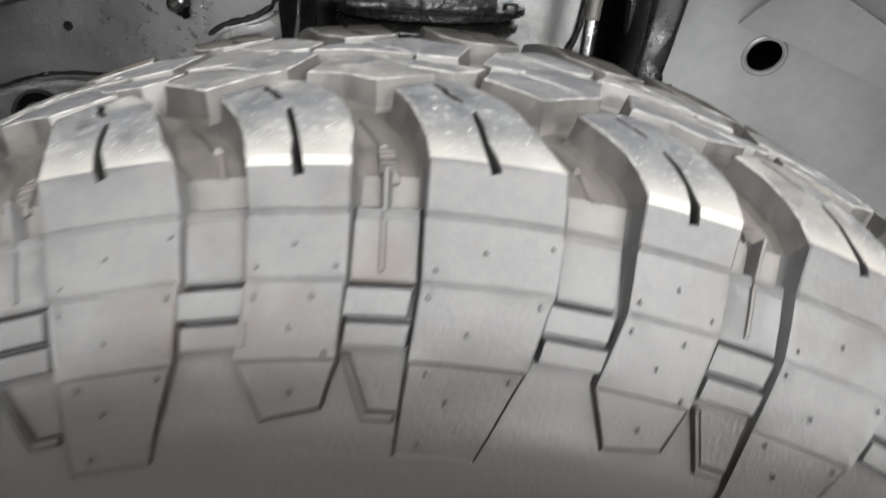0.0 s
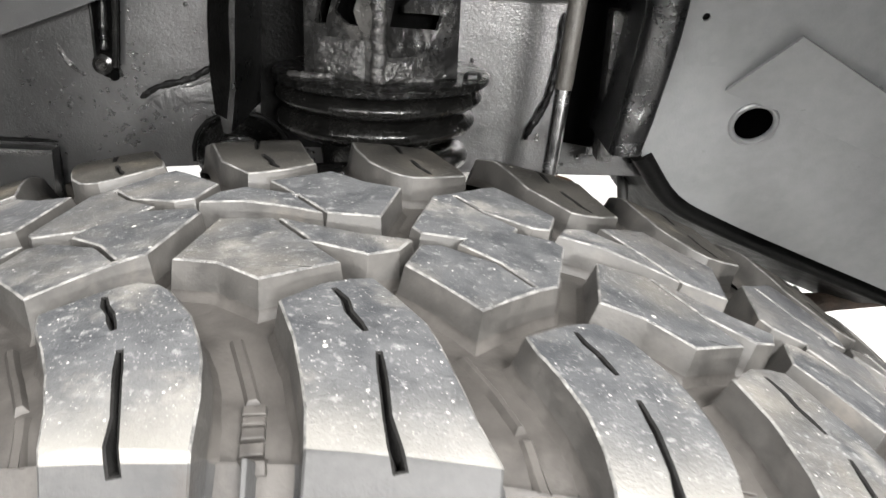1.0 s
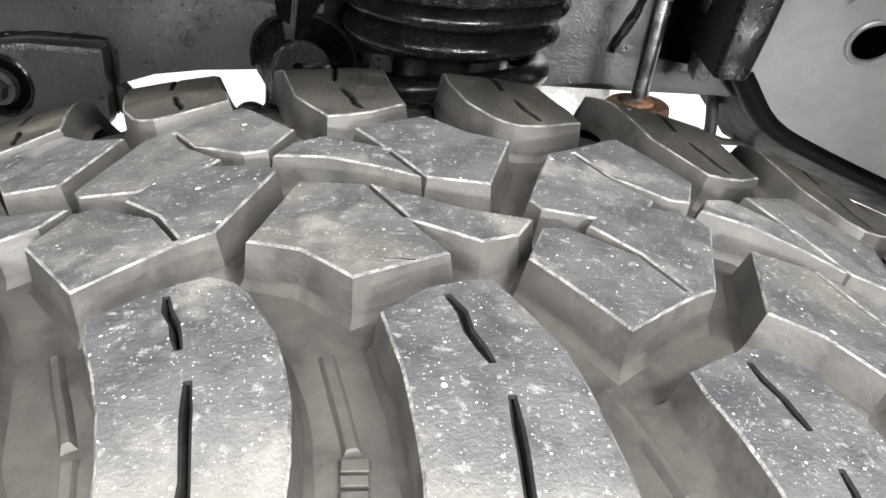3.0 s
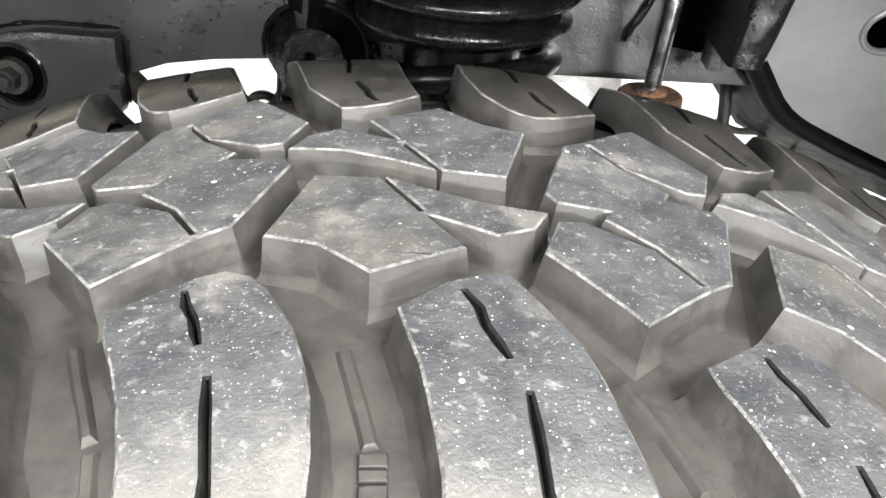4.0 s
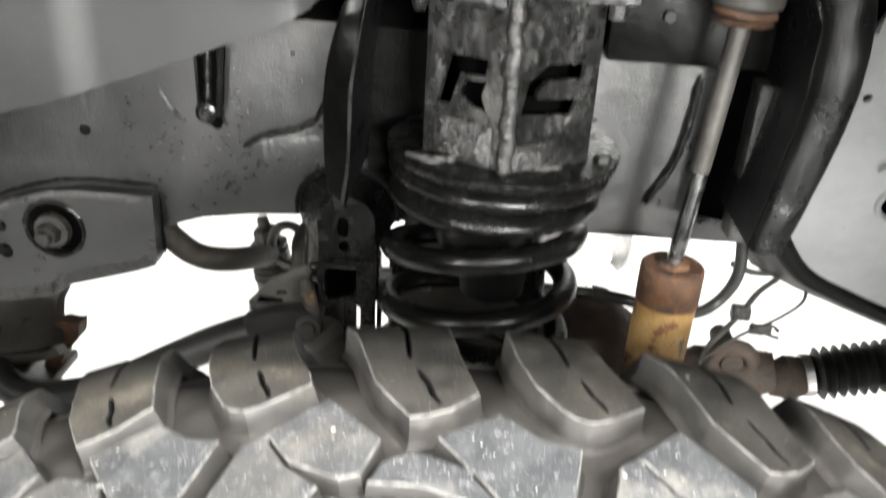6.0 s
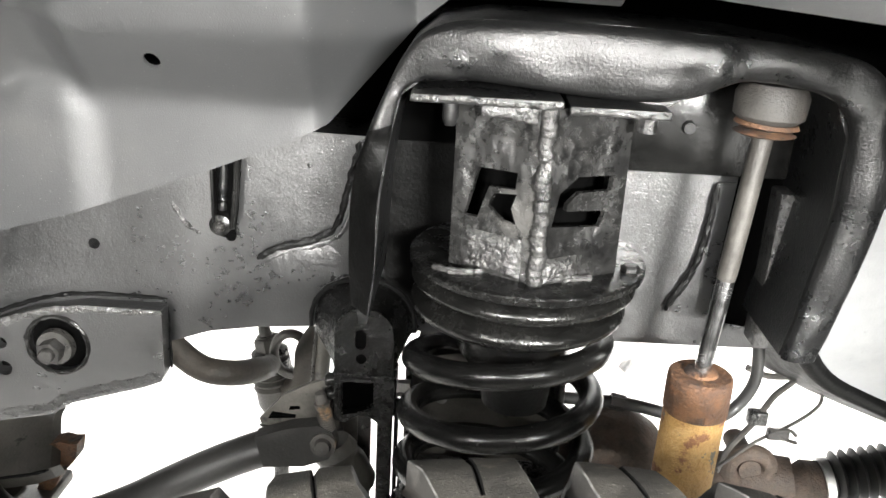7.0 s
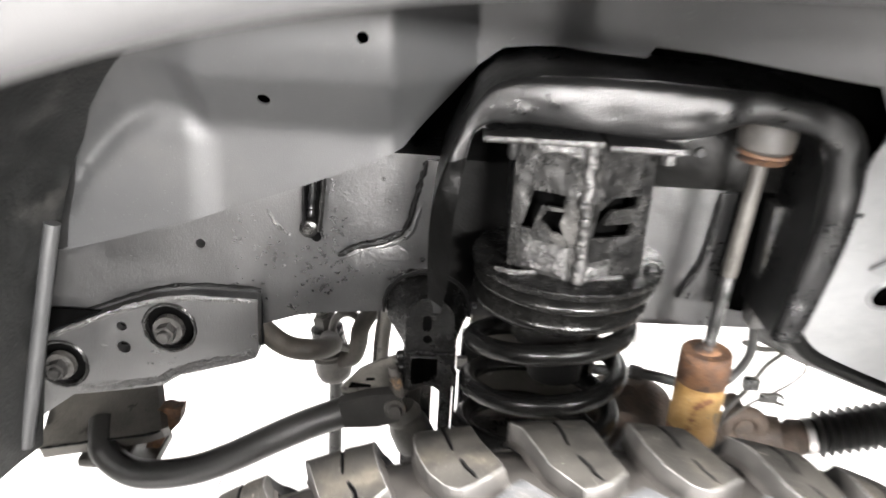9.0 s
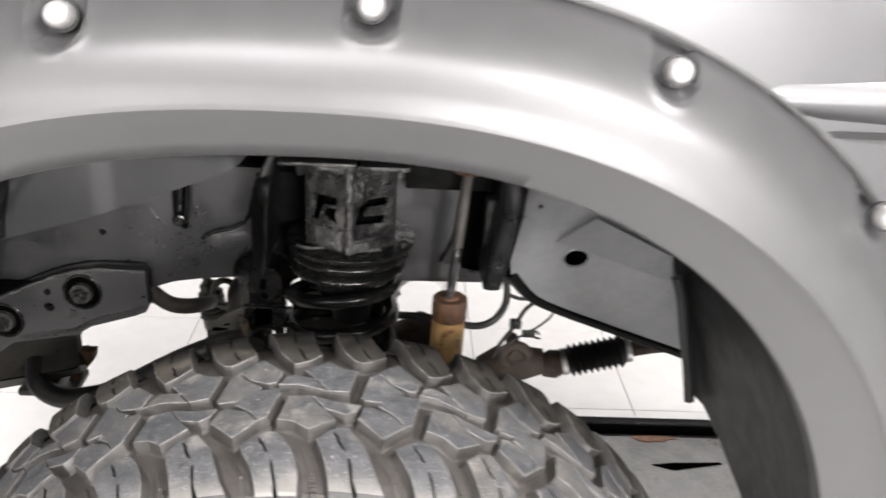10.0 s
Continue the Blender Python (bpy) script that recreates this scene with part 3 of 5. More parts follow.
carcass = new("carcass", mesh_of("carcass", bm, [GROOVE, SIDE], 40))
carcass.parent = wheel
bm = turned([(0, 0.22), (0.02, 0.23), (0.06, 0.215), (0.45, 0.2), (0.5, 0.05), (0.52, 0.05), (0.55, 0.2), (0.94, 0.215), (0.98, 0.23), (1, 0.22)], (0, -0.12, 0), (0, 0.12, 0), 64)
rim = new("rim", mesh_of("rim", bm, STEEL, 30))
rim.parent = wheel


def pitch_turn(k):
    """The turn of the k-th pitch of the tread; the pitches differ a little in length."""
    return (0.1522 * k if k >= 0 else -0.1486 - 0.1522 * (-k - 1)) / RAD


def on_wheel(name, me, turn, flip=False, material=None):
    ob = new(name, me)
    ob.parent = wheel
    ob.matrix_basis = Matrix.Rotation(turn, 4, "Y") @ (Matrix.Rotation(math.pi, 4, "Z") if flip else Matrix())
    return ob


# the inner shoulder of the tyre is less worn and stands squarer
INNER_BLOCKS = [me.copy() for me in BLOCKS]
for me in INNER_BLOCKS[2:]:
    me.materials[0] = MUDDY
for me in INNER_BLOCKS:
    for v in me.vertices:
        reach = math.hypot(v.co.x, v.co.z)
        grow = 1 + 0.0055 * step(0.08, 0.135, abs(v.co.y)) / reach
        v.co.x, v.co.z = v.co.x * grow, v.co.z * grow
for k in range(-10, 11):
    for me, inner in zip(BLOCKS, INNER_BLOCKS):
        on_wheel(me.name.split(".")[0], me, pitch_turn(k))
        on_wheel(me.name.split(".")[0], inner, pitch_turn(k) + 0.006 / RAD, True)

# shelves, bars and ribs in the gaps between the shoulder blocks
SHELF = [block_mesh("groove_shelf", [(-2, -158), (23, -158), (23.5, -186), (-2.5, -186)], chamfer=0.0004, top=0.5, mats=(SIDE, SIDE, SIDE, SIDE)),
         block_mesh("groove_shelf", [(80.5, -158), (104.5, -158), (104.5, -186), (80.5, -186)], chamfer=0.0004, top=0.5, mats=(SIDE, SIDE, SIDE, SIDE))]
BARS = []
for s0, s1 in ((-3.5, 22.5), (78, 105)):
    for q0, q1 in ((-188.5, -198.5), (-201, -209.5)):
        BARS.append(block_mesh("groove_bar", [(s0, q0), (s1, q0), (s1 - 1.5, q1), (s0 - 1.5, q1)], chamfer=0.0004, top=0.95, mats=(SIDE, SIDE, SIDE, SIDE)))
BARS.append(block_mesh("groove_bar", [(-5, -213), (-2.5, -213), (6, -233), (18, -233), (18, -236), (4.5, -236)], chamfer=0.0003, top=0.9, mats=(SIDE, SIDE, SIDE, SIDE)))
RIBS = [block_mesh("groove_rib", slit(-6, -79, 5.5, -111, 3.0), chamfer=0.0003, top=0.1, mats=(GROOVE, GROOVE, GROOVE, GROOVE)),
        block_mesh("groove_rib", slit(69, -80, 86, -112, 2.2), chamfer=0.0003, top=0.15, mats=(GROOVE, GROOVE, GROOVE, GROOVE)),
        block_mesh("groove_rib", slit(88, -116, 93, -140, 3.0), chamfer=0.0003, top=0.1, mats=(GROOVE, GROOVE, GROOVE, GROOVE)),
        block_mesh("groove_rib", slit(9, -142, 9.5, -182, 1.6), chamfer=0.0003, top=0.62, mats=(SIDE, SIDE, SIDE, SIDE))]
for j in range(7):
    RIBS.append(block_mesh("raised_mark", [(3.4 + j * 0.55, -114 - j * 5.3), (10 + j * 0.55, -113 - j * 5.3), (10.5 + j * 0.55, -116.8 - j * 5.3), (3.9 + j * 0.55, -117.8 - j * 5.3)],
                           chamfer=0.0003, draft=0.0005, top=0.13, mats=(GROOVE, GROOVE, GROOVE, GROOVE)))
for k in range(-6, 7):
    for me in (*SHELF, *BARS, *RIBS):
        on_wheel(me.name.split(".")[0], me, pitch_turn(k))

# ---- chassis rail ----
rail = thing("frame_rail", (0, 1.07, 0.85), "bumpy black painted steel chassis rail with weld seams", "chassis rail")
LOW = [(-.80, .60), (-.66, .63), (-.5, .685), (-.40, .728), (-.36, .741), (-.32, .755), (-.27, .763), (-.2, .769), (0, .771), (.15, .773), (.30, .776), (.34, .765)]
HIGH = [(.34, .95), (.30, .955), (.1, .96), (-.1, .966), (-.3, .97), (-.5, .965), (-.8, .93)]
part("web", plate(LOW + HIGH, 1.025, 1.115, bevel=0.014, holes=[circle(-.433, .843, .0058, 14)]), UNDERSEAL, rail)
part("hole_backing", box((-.445, 1.05, .83), (-.42, 1.054, .856)), DARK, rail)
GUSSET = [(-.268, .841), (-.247, .853), (-.209, .865), (-.19, .881), (-.18, .912), (-.174, .94), (-.168, .964), (-.10, .964), (-.10, .80), (-.15, .80), (-.175, .83)]
part("gusset", plate(GUSSET, 1.0165, 1.024, bevel=0.002), UNDERSEAL, rail)
part("weld_seam", bead([(x, 1.0165, z) for x, z in GUSSET[:7]], .0095, .0014, 14, 1.0), SEAM, rail)
part("weld_bead", bead([(x + .007, 1.0163, z - .004) for x, z in GUSSET[:5]], .006, .0007, 14, 5.0), UNDERSEAL, rail)
part("weld_bead", bead([(-.255, 1.0163, .842), (-.225, 1.0163, .845), (-.185, 1.0163, .846)], .03, .0008, 14, 7.0), UNDERSEAL, rail)
part("weld_seam", bead([(-.352, 1.0245, .892), (-.344, 1.0245, .876), (-.330, 1.0245, .862)], .0075, .0028, 10, 2.0), WELD, rail)
part("weld_plate", plate([(.166, .944), (.20, .946), (.20, .81), (.137, .812), (.140, .822), (.157, .86), (.163, .90)], 1.0185, 1.024, bevel=0.0015), UNDERSEAL, rail)
part("weld_seam", bead([(.166, 1.0185, .944), (.163, 1.0185, .90), (.156, 1.0185, .857), (.139, 1.0185, .822), (.135, 1.0185, .812)], .0095, .0024, 14, 3.0), SEAM, rail)
part("bent_tab", plate([(-.309, .945), (-.281, .95), (-.287, .885), (-.291, .858), (-.304, .861), (-.309, .875)], 1.0195, 1.0245, bevel=0.001), DARK, rail)
part("tab_flange", box((-.3085, 1.008, .878), (-.3055, 1.0195, .95), .001, pose(0, 0, 0)), SEAM, rail)
part("tab_flange", swept(smooth_path([(-.2825, 1.013, .952), (-.286, 1.014, .91), (-.29, 1.014, .872)], 8), .0032, 10, .3), TUBE, rail)
part("tab_lump", swept(smooth_path([(-.296, 1.015, .955), (-.2965, 1.014, .93), (-.2985, 1.015, .905), (-.3, 1.016, .889)], 8), .0038, 10, .6), GLOSS, rail)
rivet = part("rivet", turned([(0, .006), (.25, .0105), (1, .0115)], (-.302, 1.010, .8745), (-.302, 1.0195, .8745), 24), TUBE, rail)
part("rivet_head", turned([(0, .0025), (.5, .0055), (1, .006)], (-.302, 1.0055, .8745), (-.302, 1.011, .8745), 16), GREASY, rivet)
part("tab_hole", turned([(0, .0052), (1, .0052)], (-.2935, 1.0185, .862), (-.2935, 1.0205, .862), 16), DARK, rail)

DROPS = random.Random(5)
for i in range(14):
    dx, dz = DROPS.uniform(-.34, .1), DROPS.uniform(.785, .95)
    part("paint_drop", turned([(0, .0002), (.4, .0016), (.8, .0022), (1, .0028)], (dx, 1.0233, dz), (dx, 1.0252, dz), 10), UNDERSEAL, rail)

# bracket with the two big bolts
bracket = thing("mounting_bracket", (-.49, 1.0, .69), "black painted steel bracket with rough weld edge on the rail", "bracket")
OUT = [(-.645, .70), (-.621, .72), (-.56, .749), (-.497, .774), (-.443, .784), (-.362, .784), (-.3635, .712), (-.367, .704), (-.386, .696), (-.463, .672), (-.485, .657), (-.542, .645), (-.60, .635), (-.645, .60)]
BOLTS = [(-.4705, .739), (-.609, .679)]
part("face_plate", plate(OUT, 1.0035, 1.0235, holes=[circle(*b, .0305, 32) for b in BOLTS] + [circle(-.5295, .737, .0062, 12), circle(-.5295, .708, .0085, 12)], bevel=0.0022), UNDERSEAL, bracket)
part("plate_backing", box((-.64, 1.014, .705), (-.42, 1.0175, .75)), DARK, bracket)
part("plate_backing", box((-.64, 1.0145, .646), (-.57, 1.0178, .711)), DARK, bracket)
part("plate_backing", box((-.505, 1.0135, .70), (-.435, 1.0172, .771)), DARK, bracket)
part("weld_seam", bead([(x, 1.0235, z + .0045) for x, z in OUT[:6]], .006, .0022, 14, 4.0), SEAM, bracket)
part("weld_bead", bead([(x + .001, 1.0035, z - .004) for x, z in OUT[:6]], .010, .0013, 14, 6.0), WELD, bracket)
part("weld_bead", bead([(x, 1.0037, z + .009) for x, z in OUT[7:13]], .017, .0018, 16, 8.0), WELD, bracket)
part("weld_seam", bead([(-.3635, 1.0225, .786), (-.3625, 1.0225, .75), (-.3625, 1.0225, .71)], .005, .002, 10, 9.0), SEAM, bracket)
for bx, bz in BOLTS:
    b = part("bolt", hexagon((bx, .982, bz), .0122, .014), BOLT, bracket, "grey hex bolt with washer")
    part("washer", turned([(0, .018), (.8, .0185), (1, .019)], (bx, .995, bz), (bx, 1.003, bz), 28), GREASY, b)
    part("stud", turned([(0, .0065), (.2, .0075), (1, .0075)], (bx, .975, bz), (bx, .982, bz), 18), BOLT, b)
    part("hole_rim", swept([Vector((bx + .0312 * math.cos(t), 1.0035, bz + .0312 * math.sin(t))) for t in np.linspace(0, 2 * math.pi, 48)], 0.0026, 8, 0.6), TUBE, b)
ARM_BOX = [[(-.655, 1.07, .600), (-.6517, 1.05, .600), (-.6475, .987, .5625), (-.6475, .995, .540)], [(-.582, 1.07, .611), (-.582, 1.05, .6105), (-.580, .986, .5785), (-.580, .995, .556)],
           [(-.526, 1.07, .620), (-.524, 1.05, .6185), (-.508, .986, .5945), (-.508, .995, .574)], [(-.516, 1.08, .621), (-.513, 1.055, .619), (-.487, .989, .600), (-.487, .998, .582)], [(-.513, 1.09, .618), (-.509, 1.065, .615), (-.482, 1.0, .597), (-.482, 1.01, .58)]]
part("arm_box", thicken(loft([[Vector(p) for p in row] for row in ARM_BOX]), .003), LEAN, bracket, "pale dusty end of the arm", smooth=30)
part("arm_lip", bead([(-.6475, .984, .562), (-.580, .983, .578), (-.508, .983, .594), (-.487, .986, .60)], .005, .002, 12, 14.0), SEAM, bracket)
part("arm_tongue", set_back(plate([(-.496, .62), (-.4822, .6249), (-.472, .6225), (-.4634, .6239), (-.4655, .612), (-.4672, .6044), (-.4757, .594), (-.4857, .5828), (-.493, .568), (-.5014, .5569), (-.515, .56), (-.503, .59)], 1.0, 1.02, bevel=.003), (-.137, .113, 1.215), 1.02), RUST, bracket, "rusty brown tongue")
part("end_bush", turned([(0, .018), (.2, .021), (.8, .021), (1, .018)], (-.56, 1.0, .55), (-.56, 1.04, .548), 28), DUSTY, bracket)

arm = thing("control_arm", (-.38, .97, .6), "bent satin black suspension control arm tube", "control arm")
part("tube", swept(smooth_path([(-.575, 1.02, .585), (-.562, .985, .568), (-.535, .972, .551), (-.50, .968, .546), (-.445, .968, .557), (-.395, .968, .580), (-.343, .968, .611), (-.292, .969, .639), (-.244, .97, .660), (-.21, .972, .668)], 8), 0.0185, 20), ARM, arm)
part("collar", box((-.60, .985, .535), (-.50, 1.06, .549), 0.004), LEAN, arm)
part("flattened_end", plate([(-.25, .648), (-.21, .652), (-.186, .662), (-.178, .676), (-.182, .691), (-.196, .699), (-.224, .694), (-.258, .681)], .949, .966, bevel=.006), ARM, arm)
part("gusset", plate([(-.2343, .7171), (-.212, .730), (-.1914, .7387), (-.1754, .701), (-.1834, .672), (-.2034, .6652), (-.254, .6776), (-.2579, .6901)], .970, .975, bevel=.0015), LEAN, arm, "pale dusty gusset plate")
part("gusset_hole", plate([(-.249, .6915), (-.222, .694), (-.2215, .697), (-.245, .699)], .9685, .9699, bevel=0), DARK, arm)
part("gusset_hole", plate([(-.228, .7025), (-.217, .7045), (-.218, .707), (-.227, .706)], .9685, .9699, bevel=0), DARK, arm)
part("gusset_weld", bead([(-.258, .970, .683), (-.235, .970, .678), (-.205, .970, .668)], .006, .002, 12, 15.0), ARM, arm)
part("eye_bolt", turned([(0, .007), (.5, .0085), (.55, .0125), (1, .0135)], (-.1905, .940, .680), (-.1905, .950, .679), 18), TAN, arm, "brown joint bolt")
threads = [(0, .0062)]
for i in range(9):
    threads += [(.05 + i * .06, .0078), (.08 + i * .06, .0064)]
part("stud", turned(threads + [(.74, .0078), (.76, .006), (1, .005)], (-.1875, .958, .689), (-.1955, .957, .731), 18), TAN, arm, "threaded rusty stud")
part("joint_sleeve", turned([(0, .023), (.1, .0255), (.55, .0245), (.7, .021), (.8, .0225), (1, .018)], (-.163, .972, .615), (-.186, .970, .668), 28), LEAN, arm, "pale dusty joint sleeve")

# links behind, between rail and tyre
link = thing("sway_bar_link", (-.25, 1.02, .72), "greasy dark sway bar link with threaded stud and nuts", "suspension link")
part("stud", turned([(0, .007), (.15, .0085), (.55, .0085), (.56, .012), (1, .012)], (-.3362, 1.3, .6285), (-.331, 1.3, .603), 14), SLEEVE, link)
part("nut", turned([(0, .0165), (.15, .0185), (.85, .0185), (1, .0165)], (-.3325, 1.3, .612), (-.3285, 1.3, .592), 6), SLEEVE, link, "pale dusty hex nut")
part("upper_washer", turned([(0, .018), (.3, .026), (1, .026)], (-.3285, 1.3, .592), (-.3272, 1.3, .584), 28), GREASY, link)
part("eye_body", turned([(0, .02), (.2, .026), (.8, .027), (1, .023)], (-.3268, 1.3, .584), (-.3235, 1.3, .560), 28), GREASY, link)
part("rubber_bush", turned([(0, .024), (.08, .029), (.14, .0255), (.2, .0305), (.27, .027), (.34, .031), (.42, .029), (.72, .0295), (.9, .025), (1, .016)], (-.3245, 1.3, .562), (-.3125, 1.3, .494), 32), SLEEVE, link, "dusty grey ribbed joint boot")
part("eye", swept(smooth_path([(-.222, 1.25, .685), (-.2356, 1.25, .669), (-.255, 1.25, .644), (-.2675, 1.25, .619), (-.272, 1.26, .587), (-.281, 1.27, .557), (-.30, 1.285, .54)], 6), .0135, 14), DUSTY, link)
part("eye_ring", swept([Vector((-.289 + .024 * math.cos(t), 1.262, .607 + .031 * math.sin(t))) for t in np.linspace(0, 2 * math.pi, 40)], .0065, 10), SLEEVE, link)
part("lower_rod", rod((-.3125, 1.3, .5), (-.316, 1.3, .30), 0.011, seg=16), GREASY, link)
tube = thing("link_tube", (-.22, 1.12, .68), "pale dusty tube rising behind the bump stop bracket", "suspension tube")
part("tube", swept(smooth_path([(-.2145, 1.12, .76), (-.2157, 1.12, .7287), (-.2188, 1.12, .7082), (-.2222, 1.12, .6735), (-.2242, 1.12, .6309), (-.226, 1.12, .56)], 6), .0095, 18), LEAN, tube)
part("tube_seam", swept(smooth_path([(-.2265, 1.113, .735), (-.2285, 1.113, .705), (-.2315, 1.113, .67), (-.2335, 1.113, .60)], 6), .0022, 8), GREASY, tube)
bar = thing("sway_bar", (-.31, 1.12, .72), "brown dusty sway bar bending under the rail", "sway bar")
part("bar", swept(smooth_path([(-.43, 1.06, .80), (-.385, 1.05, .74), (-.345, 1.047, .702), (-.309, 1.05, .693), (-.292, 1.12, .662), (-.326, 1.3, .57)], 8), 0.014, 16), DUSTY, bar)

# bump stop bracket: a domed hood on the rail, a slotted plate and an open box below it
stop = thing("bump_stop_bracket", (-.155, .97, .78), "black pressed steel bracket with a domed hood and two slots", "bracket")


def hood_arch(cx, half, base, apex, y):
    """One arch of the hood, from foot to foot."""
    return [(cx - half * math.cos(t) * (1 + .06 * math.sin(t)), y, base + (apex - base) * math.sin(t) ** .8) for t in np.linspace(0, math.pi, 33)]


HOOD = [(-.1545, .0275, .752, .819, .9640), (-.1545, .0285, .753, .8225, .9665), (-.1555, .031, .757, .8245, .975), (-.1580, .038, .766, .8265, .986), (-.1605, .0455, .776, .8295, .996),
        (-.1607, .049, .780, .8320, 1.004), (-.1607, .0495, .780, .8325, 1.0215)]
part("hood", thicken(loft([hood_arch(*r) for r in HOOD]), .002), LUMPY, stop, smooth=70)
part("hood_seam", swept([Vector(p) for p in hood_arch(-.1607, .0505, .780, .8335, 1.0005)], .0026, 8, .5), SEAM, stop)
SLOT = [(-.1577 + .0052 * math.cos(t), .7905 + .0028 + .0052 * math.sin(t)) for t in np.linspace(0, math.pi, 9)] + [(-.1577 - .0052 * math.cos(t), .783 - .0052 * math.sin(t)) for t in np.linspace(0, math.pi, 9)]
FACE = [(-.182, .752), (-.126, .7515), (-.1265, .79)] + [(-.1545 + .0275 * math.cos(t), .795 + .0245 * math.sin(t)) for t in np.linspace(.2, math.pi - .2, 17)] + [(-.1825, .79)]
part("face", plate(FACE, .9605, .9638, holes=[SLOT, circle(-.1568, .768, .0052, 14)], bevel=.0012), LUMPY, stop)
# black sheet that paints the shade behind the slots
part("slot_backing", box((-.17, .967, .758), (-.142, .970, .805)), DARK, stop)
part("box_frame", plate([(-.1815, .702), (-.172, .700), (-.1585, .7085), (-.147, .7075), (-.134, .697), (-.127, .704), (-.124, .712), (-.125, .7505), (-.1825, .7505)], .957, .9675, holes=[[(-.1745, .708), (-.1525, .7135), (-.1437, .7185), (-.1443, .7462), (-.172, .7462), (-.1752, .743)]], bevel=.0015), LUMPY, stop)
part("box_lip", swept(smooth_path([(-.1757, .9555, .716), (-.1752, .955, .7425), (-.171, .955, .7472), (-.1445, .955, .7475)], 8), .0016, 8, .4), LUMPY, stop)
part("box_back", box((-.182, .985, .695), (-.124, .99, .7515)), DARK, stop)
part("box_side", box((-.1845, .9655, .697), (-.181, .99, .751), .001), LUMPY, stop)
part("box_side", box((-.1265, .9655, .705), (-.123, .99, .751), .001), LUMPY, stop)
for bz in (.7405, .7255):
    part("side_bolt", turned([(0, .005), (.3, .0068), (1, .0068)], (-.192, .966, bz), (-.183, .968, bz), 12), TUBE, stop)
part("side_bolt", turned([(0, .0085), (1, .0085)], (-.122, .972, .7334), (-.110, .972, .7334), 6), SLEEVE, stop)
part("strap", box((-.1405, .962, .53), (-.1255, .967, .712), .0015), LUMPY, stop)
part("strap", box((-.1245, .967, .53), (-.1205, .978, .72), .001), LUMPY, stop)
part("link_plate", box((-.186, .995, .53), (-.150, 1.0, .70), .0015), GREASY, stop)
part("link_plate", box((-.178, .992, .6), (-.163, .9945, .705), .001), SLEEVE, stop)

# ---- coil tower, spacer, spring ----
tower = thing("spring_tower", (.05, .95, 1.0), "thick glossy black pressed steel spring tower", "spring tower")
OUTER = [(-.150, .842), (-.1585, .90), (-.157, .955), (-.148, .995), (-.135, 1.03), (-.118, 1.066), (-.098, 1.084), (-.06, 1.0915), (.041, 1.092), (.148, 1.0865), (.205, 1.079), (.232, 1.062), (.247, 1.03), (.248, .96), (.234, .88), (.224, .838)]
INNER = [(.196, .838), (.203, .88), (.213, .96), (.212, 1.02), (.200, 1.046), (.175, 1.056), (.130, 1.058), (.100, 1.050), (.078, 1.036), (.0, 1.043), (-.06, 1.047), (-.106, 1.045), (-.121, 1.033), (-.128, 1.0), (-.135, .95), (-.138, .88), (-.143, .842)]
part("arch", plate(OUTER + INNER, .8835, 1.03, bevel=0.002), GLOSS, tower)
ACROSS = [((-.156, .86), (-.141, .86)), ((-.1585, .90), (-.136, .90)), ((-.157, .955), (-.1345, .955)), ((-.148, .995), (-.128, 1.0)), ((-.135, 1.03), (-.121, 1.033)), ((-.118, 1.066), (-.106, 1.045)),
          ((-.098, 1.084), (-.085, 1.046)), ((-.06, 1.0915), (-.06, 1.047)), ((.041, 1.092), (.04, 1.039)), ((.1, 1.089), (.09, 1.043)), ((.148, 1.0865), (.13, 1.058)),
          ((.205, 1.079), (.185, 1.052)), ((.232, 1.062), (.203, 1.04)), ((.247, 1.03), (.212, 1.02)), ((.248, .96), (.213, .96)), ((.234, .88), (.203, .88)), ((.224, .838), (.196, .838))]
edge_out = smooth_path([(p[0], 0, p[1]) for p, q in ACROSS], 10)
edge_in = smooth_path([(q[0], 0, q[1]) for p, q in ACROSS], 10)
ridge = []
for a, b in zip(edge_out, edge_in):
    wide = min(1.0, (a - b).length / .045)
    row = []
    for u in np.linspace(0, 1, 17):
        c = b.lerp(a, u)
        dents = .004 * noise.noise(Vector((c.x * 28, 7.0, c.z * 22))) + .0012 * noise.noise(Vector((c.x * 90, 2.0, c.z * 90)))
        full = max(0.0, math.sin(math.pi * u)) ** (0.6 - 0.38 * wide)
        leg = step(1.0, .95, c.z) if c.x < 0 else 0.0
        row.append((c.x, .879 - (.002 + .013 * wide * wide) * full * (1 - leg) + dents * full + leg * (.02 * u - .018), c.z))
    ridge.append(row)
# the leg is darker and duller than the ridge above it
part("leg", loft(ridge[:34]), DULL_BLACK, tower, smooth=80)
part("pressed_ridge", loft(ridge[33:]), GLOSS, tower, smooth=80)
# black sheet standing in for the unlit depth of the tower
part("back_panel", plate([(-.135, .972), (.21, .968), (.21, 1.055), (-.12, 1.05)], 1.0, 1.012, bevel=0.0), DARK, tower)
# dark sheet before the rail, painting the shade between leg and spacer
part("inner_web", plate([(-.141, .80), (-.02, .80), (-.02, .9715), (-.137, .9715)], 1.0, 1.012, bevel=0.0), DULL_BLACK, tower)
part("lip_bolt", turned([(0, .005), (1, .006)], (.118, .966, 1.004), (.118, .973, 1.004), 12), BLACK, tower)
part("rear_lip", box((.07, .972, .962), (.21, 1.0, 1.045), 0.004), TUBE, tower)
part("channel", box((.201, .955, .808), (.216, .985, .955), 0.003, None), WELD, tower)
